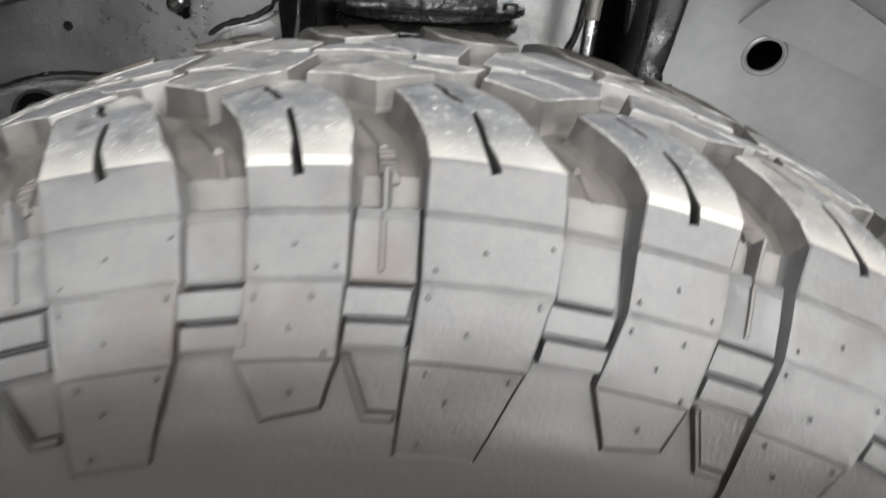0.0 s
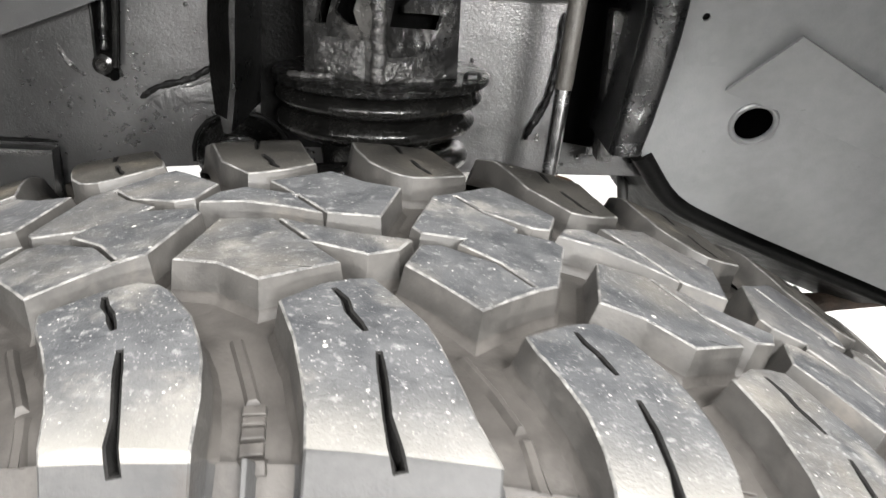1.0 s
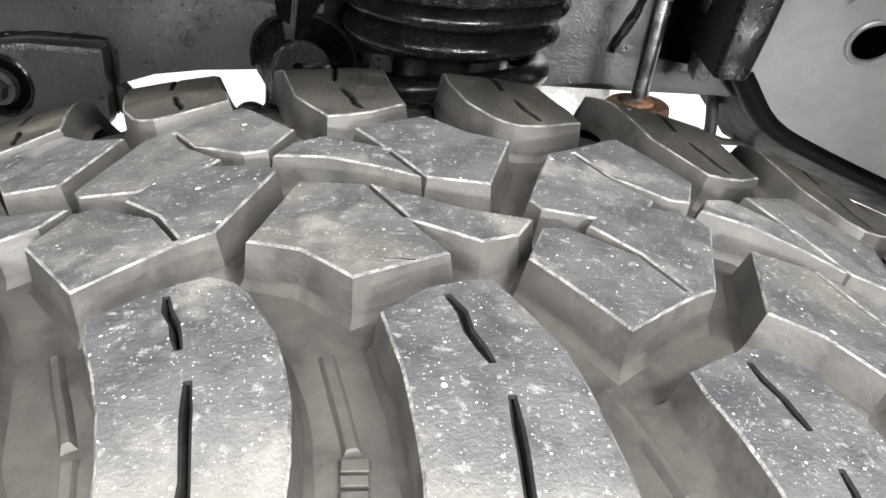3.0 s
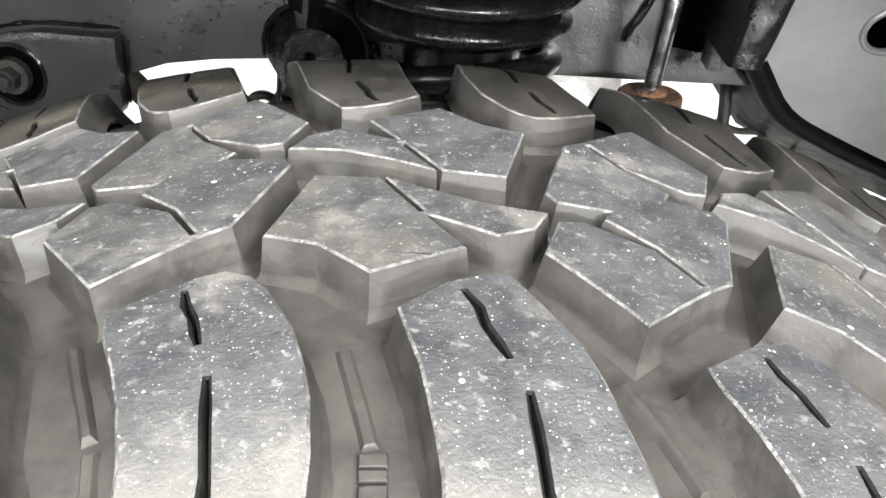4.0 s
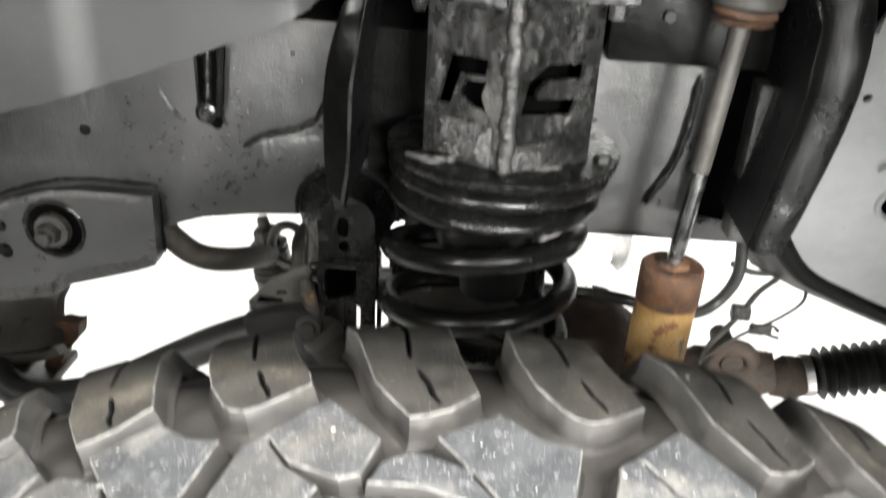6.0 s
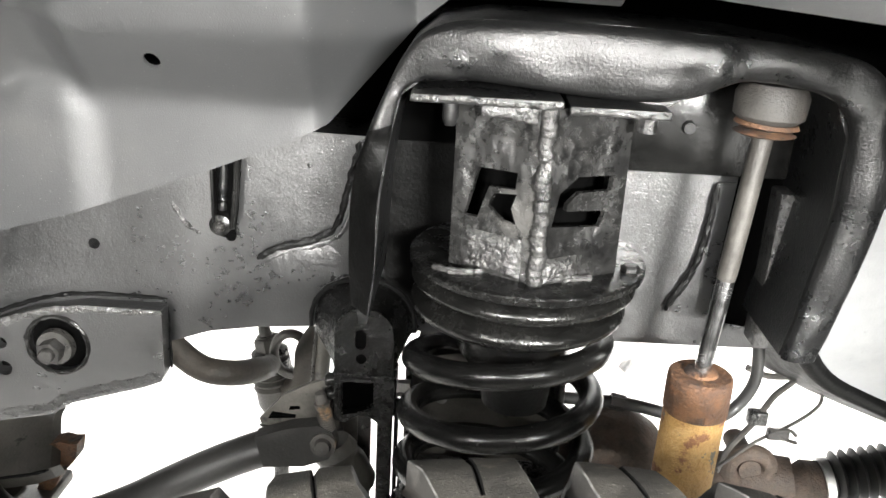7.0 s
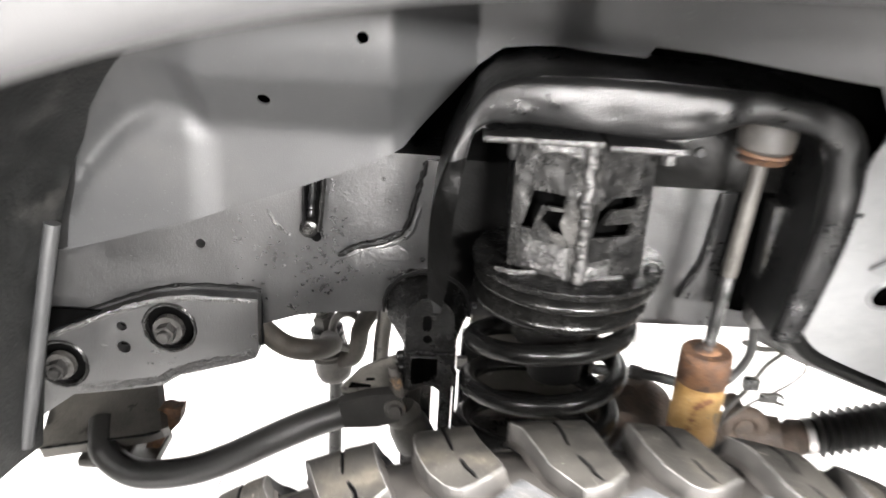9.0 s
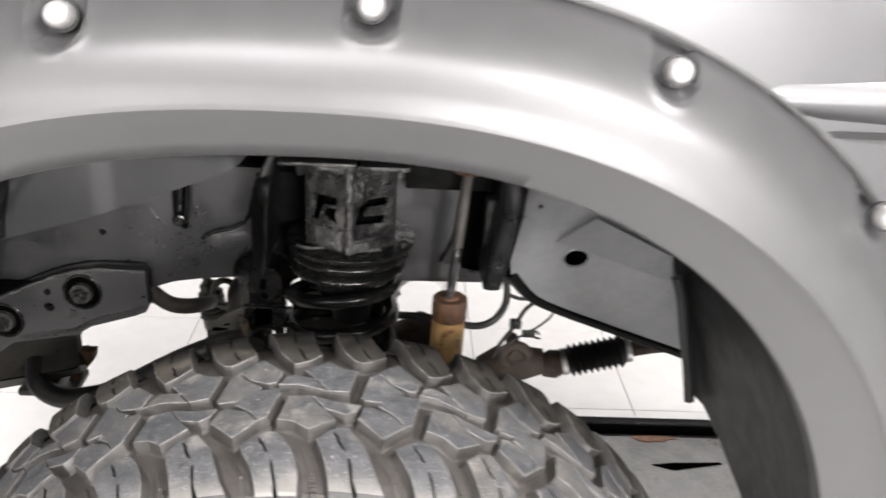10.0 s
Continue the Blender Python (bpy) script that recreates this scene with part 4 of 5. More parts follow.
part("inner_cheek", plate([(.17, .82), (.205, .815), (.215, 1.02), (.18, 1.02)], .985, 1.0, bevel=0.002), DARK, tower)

SX, SY = -.0155, .934
spacer = thing("spring_spacer", (SX, SY, .90), "rough black painted hexagonal steel spacer with cut-out shapes", "spring spacer")
RH, Z0, Z1 = .078, .897, 1.034
HX = SX + .0045
corners = [(HX + RH * math.cos(a), SY + RH * math.sin(a)) for a in (radians(-90 + 60 * k) for k in range(6))]
TALL = Z1 - Z0
MARK_A = [(.283, .618), (.719, .627), (.705, .528), (.416, .519), (.303, .323), (.147, .321)]
MARK_LEG = [(.477, .485), (.726, .505), (.674, .415), (.74, .327), (.582, .332), (.41, .403)]
MARK_B = [(.2, .529), (.405, .615), (.834, .605), (.817, .517), (.429, .522), (.301, .463), (.301, .422), (.776, .4), (.722, .307), (.133, .339)]
for k in range(6):
    (ax, ay), (bx, by) = corners[k], corners[(k + 1) % 6]
    wide = math.hypot(bx - ax, by - ay)
    ang = math.degrees(math.atan2(by - ay, bx - ax))
    holes = []
    if k == 5:
        holes = [[(u * wide, v * TALL) for u, v in mark] for mark in (MARK_A, MARK_LEG)]
    if k == 0:
        holes = [[(u * wide, v * TALL) for u, v in MARK_B]]
    bm = plate([(0, 0), (wide, 0), (wide, TALL), (0, TALL)], 0, .0045, holes=holes, bevel=0.0)
    bm.transform(pose(ax, ay, Z0, 0, 0, ang))
    part("side_plate", bm, SPACER, spacer)
part("corner_weld", swept([Vector((corners[0][0] + .003 * noise.noise(Vector((z * 70, 3, 1))), corners[0][1] + .0025 + .001 * noise.noise(Vector((z * 160, 7, 2))), z)) for z in np.linspace(Z0, Z1, 150)],
                          lambda k: .0062 + .0018 * noise.noise(Vector((k * 9, 1, 5))) + .0007 * noise.noise(Vector((k * 33, 4, 5))), 16, 0.2), WELD, spacer)


def crust(u0, u1, v0, v1, k):
    """A lumpy patch of weld on one side of the spacer."""
    (ax, ay), (bx, by) = corners[k], corners[(k + 1) % 6]
    nx_, ny_ = (by - ay), -(bx - ax)
    n_ = Vector((nx_, ny_, 0)).normalized()
    rows_ = []
    for v in np.linspace(v0, v1, 28):
        row = []
        for u in np.linspace(u0, u1, 36):
            e = min(u - u0, u1 - u) / (u1 - u0) * 5
            f = min(v - v0, v1 - v) / (v1 - v0) * 5
            h = -.0012 + min(1, e, f) * (.0052 + .0022 * noise.noise(Vector((u * 26, v * 40, k))) + .001 * noise.noise(Vector((u * 70, v * 110, k))))
            p = Vector((ax + (bx - ax) * u, ay + (by - ay) * u, Z0 + TALL * v)) + n_ * h
            row.append(p)
        rows_.append(row)
    return loft(rows_)


part("weld_crust", crust(.1, .86, -.01, .26, 5), WELD, spacer, smooth=80)
part("weld_crust", crust(.02, .5, -.01, .16, 0), WELD, spacer, smooth=80)
part("weld_crust", crust(.3, .9, .9, 1.0, 5), WELD, spacer, smooth=80)
# black core that paints the shade behind the cut-outs
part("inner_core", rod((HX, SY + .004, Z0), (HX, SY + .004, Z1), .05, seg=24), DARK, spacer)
part("top_plate", box((-.112, .852, 1.0345), (-.002, 1.0, 1.0405), 0.001), GLOSS, spacer)
part("top_plate", box((.003, .855, 1.0305), (.075, 1.0, 1.037), 0.001), GLOSS, spacer)
part("plate_weld", bead([(-.108, .852, 1.037), (-.075, .852, 1.0385), (-.04, .852, 1.037), (-.004, .852, 1.037)], .006, .0012, 16, 11.0), WELD, spacer)
part("plate_weld", bead([(.006, .855, 1.034), (.04, .855, 1.0335), (.073, .855, 1.0325)], .006, .0012, 16, 12.0), WELD, spacer)
part("plate_weld", bead([(-.06, .862, 1.030), (-.03, .862, 1.0285), (.0, .864, 1.030)], .012, .002, 12, 13.0), WELD, spacer)
part("bolt_head", turned([(0, .006), (.7, .006), (1, .004)], (-.083, .868, 1.033), (-.083, .868, 1.016), 12), GLOSS, spacer)
part("bolt_head", turned([(0, .007), (1, .007)], (.062, .872, 1.029), (.062, .872, 1.018), 6), WELD, spacer)
for u, s in ((-.055, 1), (.03, 1)):
    part("seat_weld", swept(smooth_path([(SX + u - .02, SY - .052, Z0 + .001), (SX + u, SY - .062, Z0 + .0015), (SX + u + .02, SY - .056, Z0 + .001)], 6), .003, 8, 0.6), WELD, spacer)

seat = spacer
part("flange", turned([(0, .094), (.1, .098), (.25, .1), (.75, .1005), (.9, .0995), (1, .096)], (SX + .003, SY, .8865), (SX + .003, SY, .8965), 64), LUMPY, seat)
part("upper_ring", turned([(k, .083 + .0135 * math.sin(math.pi * k) ** .55) for k in np.linspace(0, 1, 15)], (SX + .001, SY, .866), (SX + .001, SY, .885), 64), RUBBER, seat, smooth=80)
part("cup", turned([(0, .044), (.2, .05), (.8, .054), (1, .058)], (SX - .002, SY, .797), (SX - .002, SY, .842), 40), TUBE, seat)
part("core", turned([(0, .03), (.9, .036), (1, .04)], (SX + .004, SY + .01, .745), (SX + .004, SY + .01, .797), 32), SEAM, seat)
part("flange_bolt", turned([(0, .008), (.6, .008), (1, .006)], (SX + .086, SY - .03, .8965), (SX + .086, SY - .03, .9015), 6), GLOSS, seat)
spring = thing("coil_spring", (SX, SY, .6), "thick black suspension coil spring", "coil spring")
turns, top_z, low_z = 6.4, .834, .484
helix = []
for i in range(int(turns * 36) + 1):
    k = i / int(turns * 36)
    a = 1.9 - 2 * math.pi * k * turns
    drop = (top_z - low_z) * k
    lean = .2 - .1 * step(0, .12, drop)
    helix.append(Vector((SX - .006 - .05 * drop + .082 * math.cos(a), SY + .082 * math.sin(a), top_z - drop - lean * .082 * math.sin(a))))
part("coil", swept(helix, 0.0112, 18), TUBE, spring)
part("isolator", turned([(k, .074 + .019 * math.sin(math.pi * (.1 + .85 * k)) ** .6) for k in np.linspace(0, 1, 15)], (SX - .002, SY, .842), (SX - .002, SY, .864), 64), RUBBER, spring, "black rubber spring isolator", smooth=80)

mount = thing("axle_spring_mount", (-.03, 1.06, .6), "greasy black axle bracket standing behind the coil spring", "axle bracket")
part("back_plate", plate([(-.118, .55), (.042, .55), (.046, .69), (.04, .766), (.02, .774), (-.104, .772), (-.117, .70)], 1.03, 1.045, bevel=.003, holes=[[(-.058, .71), (-.042, .711), (-.042, .717), (-.058, .716)], circle(-.08, .69, .006, 14)]), LEAN, mount, "pale dusty plate")
part("side_plate", box((.036, .99, .55), (.0425, 1.03, .755), .002), GREASY, mount)
part("side_plate", box((-.117, 1.0, .55), (-.111, 1.03, .75), .002), GREASY, mount)
part("cross_tube", turned([(0, .03), (.05, .034), (.95, .034), (1, .03)], (-.12, 1.0, .60), (.05, 1.0, .60), 28), GREASY, mount)

# ---- shock absorber ----
shock = thing("shock_absorber", (.156, .945, .6), "rusty shock absorber with flaking yellow paint and chrome rod", "shock absorber")
SYY = .924
part("body", turned([(0, .027), (.6, .0275), (1, .0275)], (.145, SYY, .52), (.1495, SYY, .762), 48), YELLOW, shock, "flaking yellow lower tube")
part("cap", turned([(0, .028), (.05, .0285), (.85, .0285), (.95, .028), (1, .026)], (.1495, SYY, .759), (.1495, SYY, .796), 48), RUST, shock, "rusty upper cap")
part("seal", turned([(0, .015), (.6, .014), (1, .011)], (.1495, SYY, .7955), (.1495, SYY, .80), 32), RUST, shock)
part("rod", rod((.1495, SYY, .793), (.1565, SYY, .889), .0076, seg=24), CHROME, shock, "bright chrome rod")
part("upper_rod", turned([(0, .0078), (.05, .0083), (1, .0085)], (.1562, SYY, .886), (.1655, SYY, 1.016), 24), SLEEVE, shock, "weathered grey rod sleeve")
part("washer", turned([(0, .02), (.5, .0245), (1, .021)], (.1652, SYY, 1.011), (.1653, SYY, 1.0145), 36), RUST, shock)
part("washer", turned([(0, .02), (.4, .0255), (1, .024)], (.1657, SYY, 1.017), (.166, SYY, 1.022), 36), RUST, shock)
part("bush", turned([(0, .022), (.15, .0275), (.7, .0285), (1, .024)], (.166, SYY, 1.022), (.167, SYY, 1.052), 36), TAN, shock)

# ---- inner panels and liner ----
def wall_y(x, z):
    """The depth of the liner's inner wall."""
    crest = float(np.interp(x, [-.60, -.584, -.5655, -.533, -.489, -.457, -.43, -.411, -.40], [.83, .871, .909, .959, 1.006, 1.02, 1.02, 1.011, 1.003]))
    over = z - crest
    lean = .5 * (over + math.sqrt(over * over + .000036))
    left = .985 - .008 * step(-.388, -.428, x) * step(crest + .004, crest - .03, z) - .9 * min(lean, .06) - .25 * max(0.0, lean - .06)
    right = .941 - .38 * (z - .954)
    under = .026 * step(-.045, .0, x) * step(.985, 1.06, z)
    past = min(x, -.12) + .204
    under -= 1.0 * .5 * (past + math.sqrt(past * past + .00003)) * step(.27, -.02, x)
    return left + (max(right, .86) - left) * step(-.16, .24, x) + .022 * step(1.09, 1.2, z) - under


liner = thing("wheel_arch_liner", (0, .7, 1.2), "dark grey moulded plastic wheel arch liner", "wheel arch liner")
RIM = [p for p in arch(-.02, .60, .56, .56, .60, 3.2, .60) if p[1] > (.85 if p[0] < 0 else .80)]
CUT = [(-.596, .838), (-.585, .842), (-.50, .868), (-.401, .899), (-.30, .937), (-.226, .968), (-.194, .984), (-.16, 1.024), (-.117, 1.075), (-.093, 1.095),
       (-.038, 1.101), (.045, 1.101), (.05, 1.113), (.1, 1.1125), (.235, 1.102), (.2575, 1.066), (.2605, 1.03), (.2565, .923), (.262, .897), (.30, .886), (.36, .872), (.45, .84), (.535, .80)]
bm = flat_fill(CUT[::-1] + RIM, [circle(-.335, 1.037, .007, 14), circle(.284, .954, .004, 10), circle(.302, .915, .004, 10), circle(-.231, 1.11, .006, 12)],
               (np.concatenate([np.arange(-.59, -.36, .007), np.arange(-.36, -.21, .015), np.arange(-.21, -.10, .005), np.arange(-.10, .53, .015)]), np.arange(.82, 1.2, .008)))
for v in bm.verts:
    x, z = v.co.x, v.co.y
    v.co = (x, wall_y(x, z), z)
for f in bm.faces:
    f.material_index = 1 if f.calc_center_median().x > .262 else 0
part("inner_wall", thicken(bm, .003), [LINER, PANEL], liner, smooth=50)
secs = []
for al, ar, b, y, low, right in ((.562, .56, .60, 0.0, .625, .60), (.565, .575, .62, -.012, .625, .595), (.572, .585, .64, -.035, .625, .59), (.585, .59, .652, -.10, .615, .57),
                                 (.60, .60, .66, -.23, .60, .50), (.615, .59, .655, -.40, .56, .40)):
    secs.append([(x + (.22 * max(0, .82 - z) if x > 0 else -.15 * max(0, .85 - z)), wall_y(min(.5, max(-.5, x)), min(max(z, .86), 1.1)) - (.03 if x < -.4 else 0) + y, z)
                 for x, z in arch(-.02, .60, al, ar, b, 3.0, low, 64, right)])
secs.append([(x, .345, z) for x, z in arch(-.02, .62, .60, .555, .61, 2.5, .50, 64, .36)])
part("arch_shell", thicken(loft(secs), .003), SHELL, liner, smooth=60)
part("rear_edge", swept(smooth_path([(-.556, .925, .90), (-.5654, .922, .858), (-.5858, .92, .768), (-.6061, .92, .683), (-.6229, .92, .616)], 8), .0085, 14), LINER, liner)
part("front_edge", swept(smooth_path([(.528, .958, .83), (.543, .958, .79), (.56, .955, .72), (.575, .95, .66), (.588, .945, .595)], 6), .009, 12), LINER, liner)

inner = thing("inner_fender_panel", (.4, 1.0, .8), "satin grey steel inner fender panel with a large round hole", "inner panel")
tilt = Matrix.Translation((0, .954, .92)) @ Matrix.Rotation(radians(20.5), 4, "X") @ Matrix.Translation((0, 0, -.92))
PB = [(.257, .79), (.30, .733), (.358, .699), (.45, .657), (.575, .602), (.612, .585), (.612, .80), (.50, .86), (.36, .90), (.30, .92), (.24, .92)]
part("panel", plate(PB, 0, .004, holes=[circle(.3605, .843, .021, 28)], bevel=0.0, place=tilt), PANEL, inner)
bm = swept([Vector((.3605 + .0225 * math.cos(t), 0, .843 + .0225 * math.sin(t))) for t in np.linspace(0, 2 * math.pi, 30)], .0032, 10)
bm.transform(tilt)
part("hole_rim", bm, PANEL, inner)
part("hole_backing", box((.30, 1.04, .76), (.42, 1.045, .87)), DARK, inner)
bm = swept(smooth_path([(x, .007, z + .007) for x, z in PB[:6]], 4), .0125, 16)
bm.transform(tilt)
part("folded_edge", bm, SEAM, inner)
EDGE_LINE = [tilt @ Vector((x, .006, z + .004)) for x, z in PB[:6]]
part("under_flange", thicken(loft([EDGE_LINE, [p + Vector((0, .06, -.026)) for p in EDGE_LINE], [p + Vector((0, .13, -.06)) for p in EDGE_LINE]]), .003), SEAM, inner, smooth=40)
part("pressed_facet", thicken(loft([[(.3209, .9652, .8846), (.3734, .934, .9426), (.4780, .9552, .8874), (.5147, .9634, .8681)], [(.3245, .9675, .8816), (.3757, .973, .8664), (.5023, .9915, .8168), (.5302, .9955, .8060)]]), .003), PANEL, inner, smooth=10)

# black sheets added to block light and keep the gaps above the rail dark
firewall = thing("car_underbody", (0, 1.3, 1.1), "black sheets closing off the car body above the chassis rail", "car body")
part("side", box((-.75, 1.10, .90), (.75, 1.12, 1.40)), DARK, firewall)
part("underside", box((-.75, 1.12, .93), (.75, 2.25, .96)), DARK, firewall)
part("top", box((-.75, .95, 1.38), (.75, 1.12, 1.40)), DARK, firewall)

# ---- steering and axle parts behind the tyre ----
rack = thing("steering_link", (.40, 1.0, .65), "black ribbed rubber steering boot with steel clamps", "steering boot")
A, B = Vector((.352, 1.0, .63)), Vector((.462, 1.0, .659))
rings = [(0, .018), (.03, .024)]
for i in range(9):
    k = .06 + .095 * i
    rings += [(k, .021), (k + .045, .030)]
rings += [(.95, .021), (1, .018)]
part("boot", set_back(turned(rings, A, B, 32), (-.036, -.157, 1.327), 1.15), BOOT, rack)
part("clamp", set_back(turned([(0, .0245), (1, .0245)], A.lerp(B, -.05), A.lerp(B, .03), 28), (-.036, -.157, 1.327), 1.15), STEEL, rack, "steel clamp")
part("clamp", set_back(turned([(0, .0225), (1, .0225)], A.lerp(B, .96), A.lerp(B, 1.04), 28), (-.036, -.157, 1.327), 1.15), STEEL, rack, "steel clamp")
part("rod", set_back(turned([(0, .014), (.2, .011), (1, .010)], B, B + Vector((.22, 0, .03)), 20), (-.036, -.157, 1.327), 1.15), BROWN, rack, "brown steering rod")
part("socket", set_back(turned([(0, .018), (.5, .026), (1, .02)], (.31, 1.0, .618), (.352, 1.0, .63), 24), (-.036, -.157, 1.327), 1.15), BROWN, rack)
yoke = thing("axle_yoke", (.26, 1.0, .64), "brown rusty cast axle yoke", "axle yoke")
part("ear", set_back(swept([Vector((.262 + .022 * math.cos(t), .99, .645 + .020 * math.sin(t))) for t in np.linspace(0, 2 * math.pi, 24)], .009, 12), (-.036, -.157, 1.327), 1.15), BROWN, yoke)
part("body", set_back(turned([(0, .018), (.3, .034), (.7, .03), (1, .022)], (.20, 1.02, .60), (.315, 1.0, .63), 28), (-.036, -.157, 1.327), 1.15), BROWN, yoke)
part("cross", set_back(turned([(0, .012), (1, .012)], (.262, .985, .645), (.262, 1.05, .645), 18), (-.036, -.157, 1.327), 1.15), BROWN, yoke)
axle = thing("axle_housing", (.1, 1.06, .58), "dusty brown cast axle housing", "axle housing")
part("dome", turned([(0, .02), (.15, .055), (.4, .075), (.7, .08), (1, .08)], (.105, 1.06, .675), (.105, 1.06, .50), 36), BROWN, axle)
part("tube", rod((.05, .75, .50), (.0, 1.9, .50), .045, seg=36), BROWN, axle)

ALLOY = material("dull_cast_alloy", (0.36, 0.35, 0.34), (0.62, 0.61, 0.6), 30, (0.4, 0.6), metal=0.3, bump=0.004, bump_scale=60, bump2=0.006, bump2_scale=22)
pan = thing("gearbox_pan", (.12, 1.36, .6), "light grey cast alloy gearbox pan under the car", "gearbox pan")
secs = []
for k, (y, w, z0, z1) in enumerate(((1.30, .045, .60, .635), (1.305, .06, .585, .66), (1.34, .075, .575, .70), (1.40, .085, .58, .76), (1.50, .09, .6, .88))):
    ring = []
    for t in np.linspace(-.35, math.pi + .35, 40):
        bump_ = 1 + .05 * noise.noise(Vector((t * 3, k * 1.7, 4)))
        ring.append((.115 + w * math.cos(t) * bump_, y, z0 + (z1 - z0) * max(0.0, .25 + .75 * math.sin(t)) * bump_))
    secs.append(ring)
part("casting", loft(secs), ALLOY, pan, smooth=60)
part("flange", box((.02, 1.42, .74), (.22, 1.5, .76), .004), ALLOY, pan)

# ---- hoses and cables ----
hose = thing("brake_hose", (.12, 1.05, .69), "black brake hose with a fitting", "hose")
part("hose", swept(smooth_path([(.03, 1.05, .69), (.11, 1.05, .688), (.165, 1.05, .678), (.215, 1.08, .655), (.25, 1.1, .66), (.268, 1.1, .70), (.262, 1.1, .76)], 8), .0068, 12), BOOT, hose)
part("fitting", turned([(0, .009), (1, .009)], (.10, 1.05, .69), (.116, 1.05, .687), 6), GREASY, hose)
cable = thing("sensor_cable", (.25, 1.0, .71), "thin grey sensor cable with clips", "cable")
part("wire", set_back(swept(smooth_path([(.214, 1.0, .765), (.235, 1.0, .757), (.262, 1.0, .756), (.246, 1.0, .735), (.232, 1.0, .705), (.212, 1.0, .672), (.20, .99, .65)], 8), .0033, 8), (-.084, .273, 1.134), 1.2), SLEEVE, cable)
part("clip", set_back(box((.224, .994, .703), (.243, 1.006, .718), .002), (-.084, .273, 1.134), 1.2), GREASY, cable)
part("clip", set_back(box((.246, .995, .687), (.268, 1.004, .698), .002), (-.084, .273, 1.134), 1.2), GREASY, cable)
wire = thing("loose_wire", (.27, 1.0, .72), "thin dark looped wire with twisted end", "wire")
part("loop", set_back(swept(smooth_path([(.272, 1.0, .752), (.288, 1.0, .747), (.292, 1.0, .73), (.278, 1.0, .712), (.256, 1.0, .695), (.235, .998, .682), (.2, .99, .655)], 8), .0018, 8), (-.084, .273, 1.134), 1.2), SLEEVE, wire)
part("tail", set_back(swept(smooth_path([(.247, .998, .70), (.262, .996, .69), (.276, .996, .686)], 4), .002, 6), (-.084, .273, 1.134), 1.2), SLEEVE, wire)
part("tail", set_back(swept(smooth_path([(.25, .998, .696), (.266, .996, .70), (.274, .996, .694)], 4), .002, 6), (-.084, .273, 1.134), 1.2), SLEEVE, wire)

# ---- flare and body ----
flare = thing("fender_flare", (0, .32, 1.2), "satin grey pocket style fender flare with bright bolts", "fender flare")
def flare_section(x0, al, ar, b, y):
    return [(x, y, z) for x, z in arch(x0, .62, al, ar, b, 2.4, .30, 520)]


FLARE_RIBS = [(-.02, .588, .528, .586, .36), (-.02, .582, .522, .5885, .345), (-.02, .58, .52, .59, .330), (-.0205, .5805, .522, .592, .3255), (-.028, .60, .588, .629, .3045), (-.03, .603, .594, .6335, .302),
        (-.03, .606, .597, .637, .3035), (-.03, .622, .611, .655, .309), (-.03, .645, .631, .678, .322), (-.03, .67, .652, .70, .345), (-.03, .69, .673, .717, .372), (-.03, .70, .684, .724, .396), (-.03, .702, .686, .726, .402)]
rowsets = []
for k, (p, q) in enumerate(zip(FLARE_RIBS, FLARE_RIBS[1:])):
    steps = 12 if k >= 6 else 3
    o, r = FLARE_RIBS[max(k - 1, 6 if k >= 6 else 0)], FLARE_RIBS[min(k + 2, len(FLARE_RIBS) - 1)]
    for t in np.linspace(0, 1, steps, endpoint=False):
        rowsets.append([0.5 * (2 * b + (c - a) * t + (2 * a - 5 * b + 4 * c - d) * t * t + (3 * b - a - 3 * c + d) * t ** 3) if k >= 6 else b + (c - b) * t
                        for a, b, c, d in zip(o, p, q, r)])
rowsets.append(list(FLARE_RIBS[-1]))
POCKETS = [(-.207, 1.304), (.024, 1.322), (.265, 1.285), (.466, 1.170), (-.434, 1.199), (-.57, 1.053), (.58, 1.033)]
sections = [flare_section(*r) for r in rowsets]


def dent(x, z):
    """How deep the bolt pockets sink the flare at a point."""
    deep = 0.0
    for bx, bz in POCKETS:
        out = Vector((bx + .03, bz - .62)).normalized()
        d = Vector((x - bx, z - bz))
        u, v = d.dot(Vector((out.y, -out.x))), d.dot(out)
        r = math.hypot(u, min(v, 0) * 1.1)
        if v < .045:
            deep = max(deep, step(.0215, .0155, r)) if r < .0215 else deep - .06 * math.exp(-((r - .0245) / .0028) ** 2)
    return deep


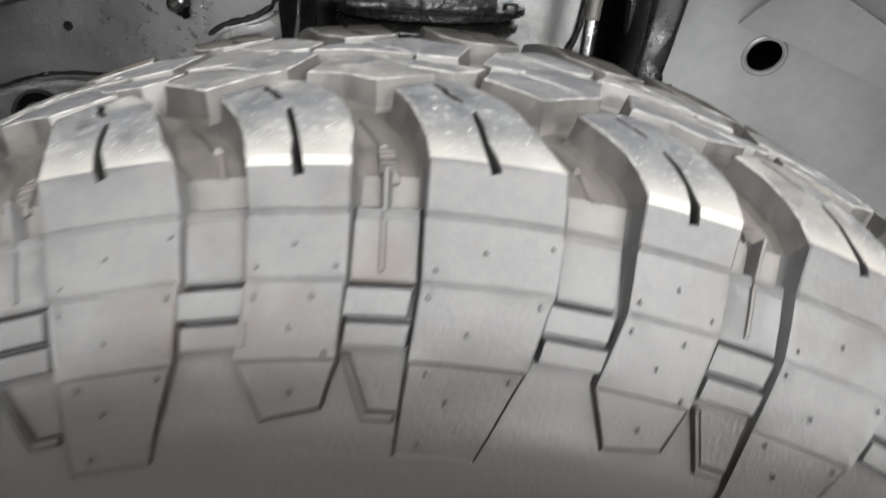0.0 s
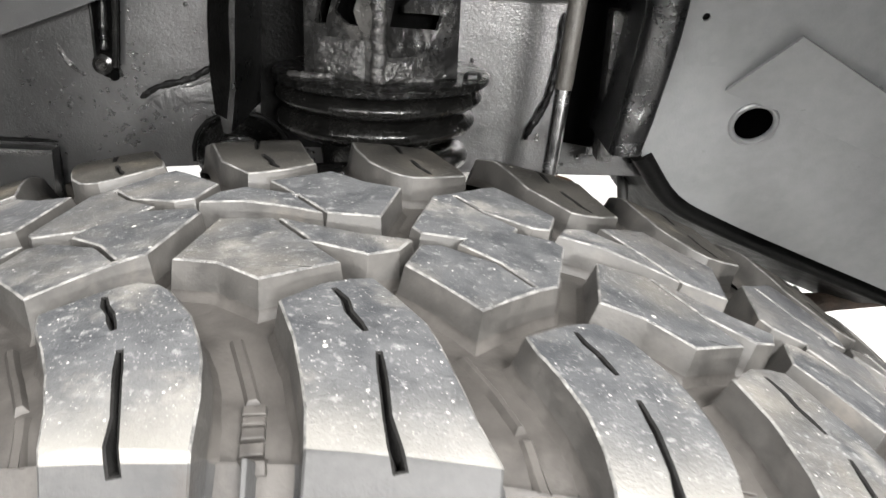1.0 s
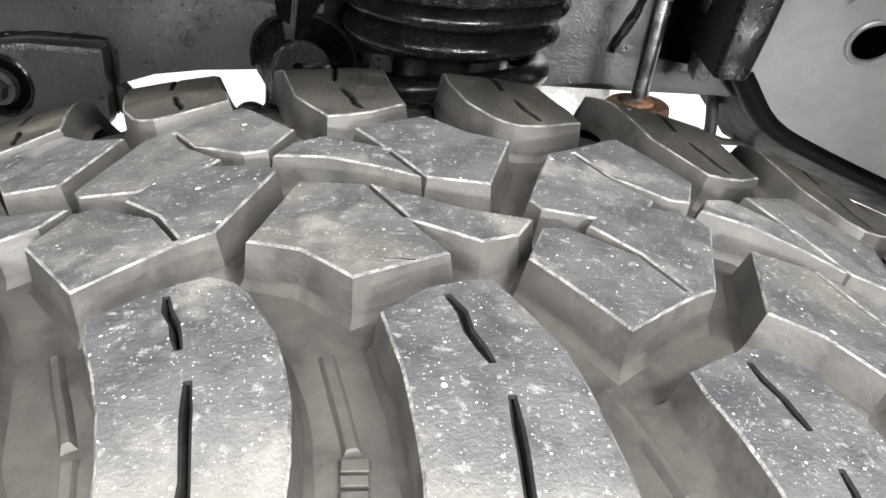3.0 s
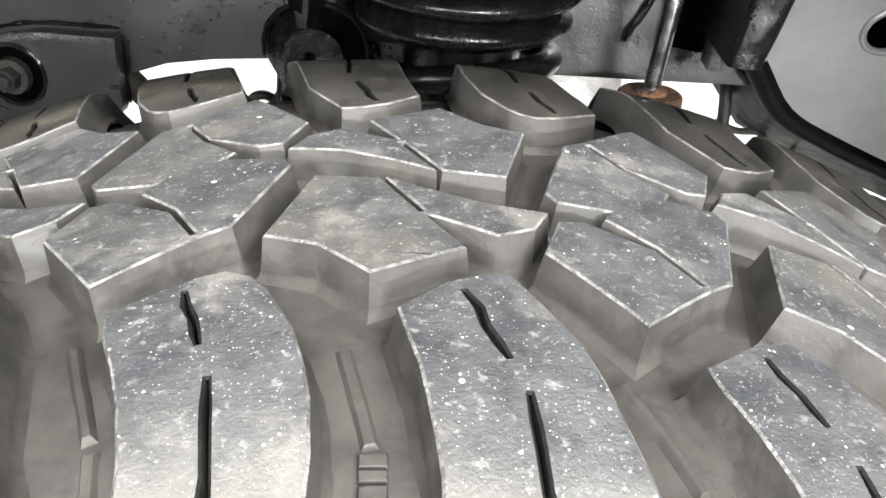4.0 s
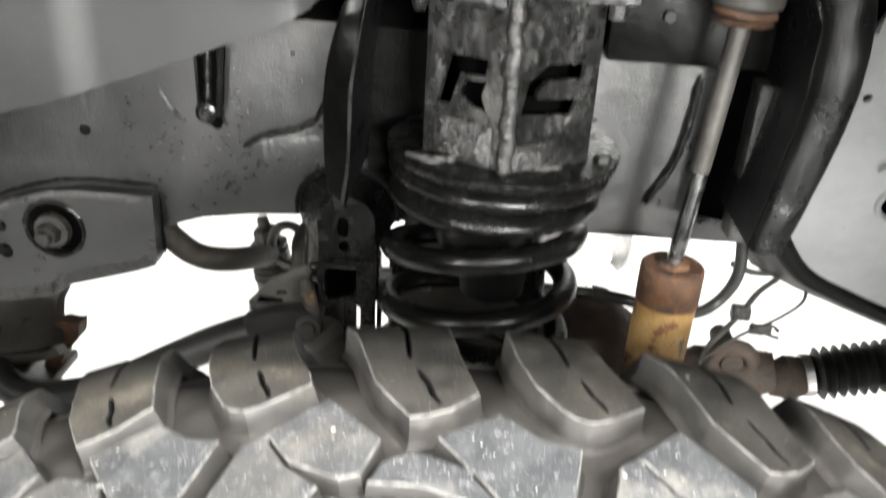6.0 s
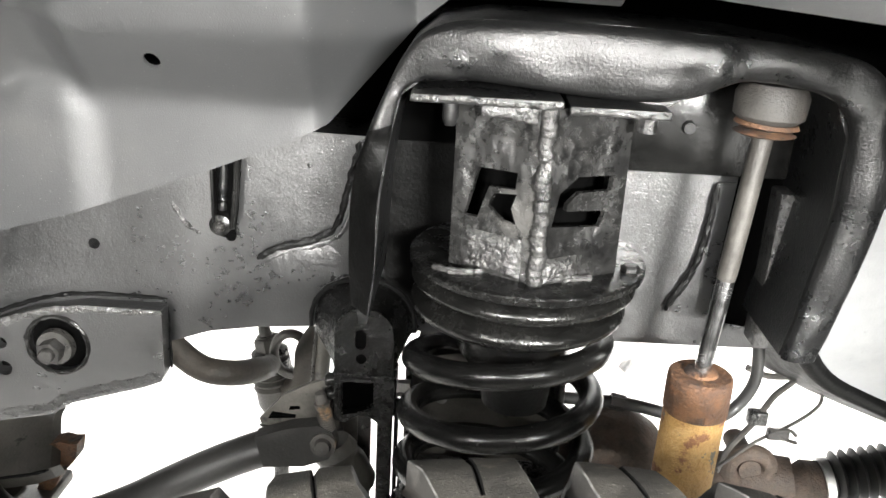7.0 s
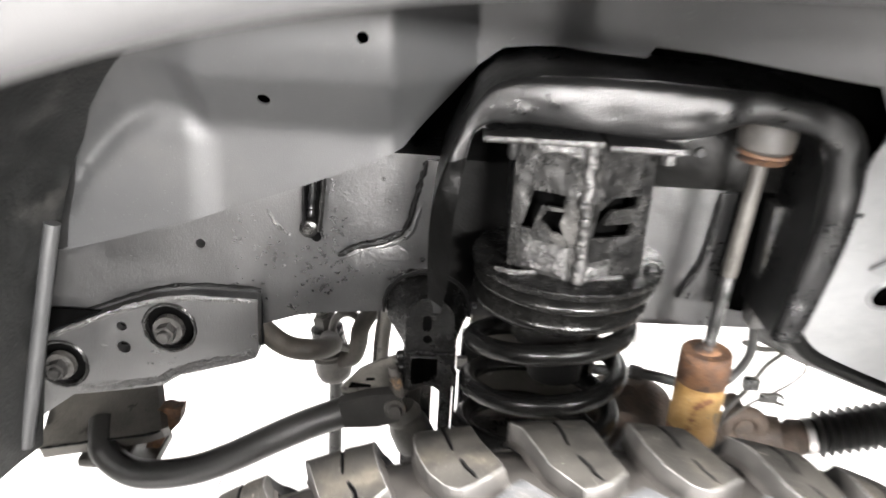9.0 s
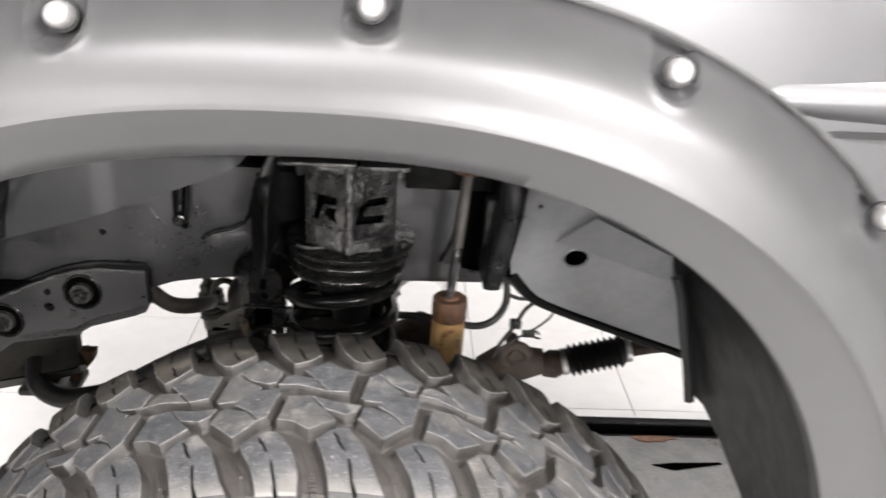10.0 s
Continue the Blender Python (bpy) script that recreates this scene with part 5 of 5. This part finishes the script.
SHOW = []
for sec in sections:
    row = []
    for x, y, z in sec:
        k = dent(x, z)
        row.append((x, y + .03 * k * (1 if y > .303 else 0), z))
    SHOW.append(row)
part("shell", thicken(loft(SHOW), .003), FLARE, flare, smooth=38)
part("edge_trim", swept([Vector((x, .3995, z)) for x, z in arch(-.03, .62, .705, .689, .729, 2.4, .30, 96)], .0025, 8), BOOT, flare)
for bx, bz in POCKETS:
    at = Vector((bx, .356, bz))
    cup = part("pocket_washer", turned([(0, .013), (.5, .0135), (1, .013)], at + Vector((0, -.003, .001)), at + Vector((0, .004, -.001)), 24), BLACK, flare)
    head = Vector((0, -.019, .004))
    part("bolt", turned([(0, .004), (.12, .0075), (.35, .0098), (.7, .0105), (1, .0105)], at + head, at + Vector((0, -.002, .001)), 24), STEEL, cup, "bright bolt head")
body = thing("fender", (0, .42, 1.4), "silver grey painted steel body fender", "car body")
inner_edge = arch(-.03, .62, .700, .684, .724, 2.4, .30, 96)
secs = [[(x, .404, z) for x, z in inner_edge]]
for grow, y in ((.02, .410), (.10, .415), (.25, .419), (.42, .424), (.60, .435), (.80, .48), (.9, .95)):
    secs.append([((-.03 + (x + .03) * (1 + grow * 1.3)), y, .62 + (z - .62) * (1 + grow)) for x, z in inner_edge])
part("panel", thicken(loft(secs), .003), BODY, body, smooth=60)
bm = loft([[(x, .4165 - .0125 * math.cos(math.pi * k) ** 2 * (1 if abs(k) < .5 else 0) + .003 * abs(k), 1.253 + .05 * k) for x in np.linspace(.22, 1.3, 40)] for k in np.linspace(-.5, .5, 17)])
part("crease", thicken(bm, .002), BODY, body, smooth=80)
part("seam", box((.3, .408, 1.2225), (1.3, .42, 1.2285)), BLACK, body)

# the flare and the fender sit together on the body
for ob in (flare, body):
    ob.location += Vector((.0113, .0164, .0105))

# ---- floor tiles ----
SIZE = .6
tile = mesh_of("floor_tile", box((0, 0, -.004), (SIZE - .003, SIZE - .003, 0), 0.0008, seg=1), TILE)
nx, ny = int((X1 - X0) / SIZE) + 1, int((Y1 - Y0) / SIZE) + 1
rest = bmesh.new()
for i in range(nx):
    for j in range(ny):
        x, y = X0 + i * SIZE, Y0 + j * SIZE
        if -2.5 < x < 2.5 and 0.3 < y < 5.5:
            ob = new("floor_tile", tile)
            ob.parent = floor
            ob.location = (x, y, FLOOR)
        else:
            m = box((x, y, FLOOR - .004), (x + SIZE - .003, y + SIZE - .003, FLOOR))
            me = bpy.data.meshes.new("joined")
            m.to_mesh(me)
            m.free()
            rest.from_mesh(me)
            bpy.data.meshes.remove(me)
# tiles out of view, in the grey that dims their bounce
tagged(part("far_tiles", rest, DIM_FLOOR, floor), kind="stuff")
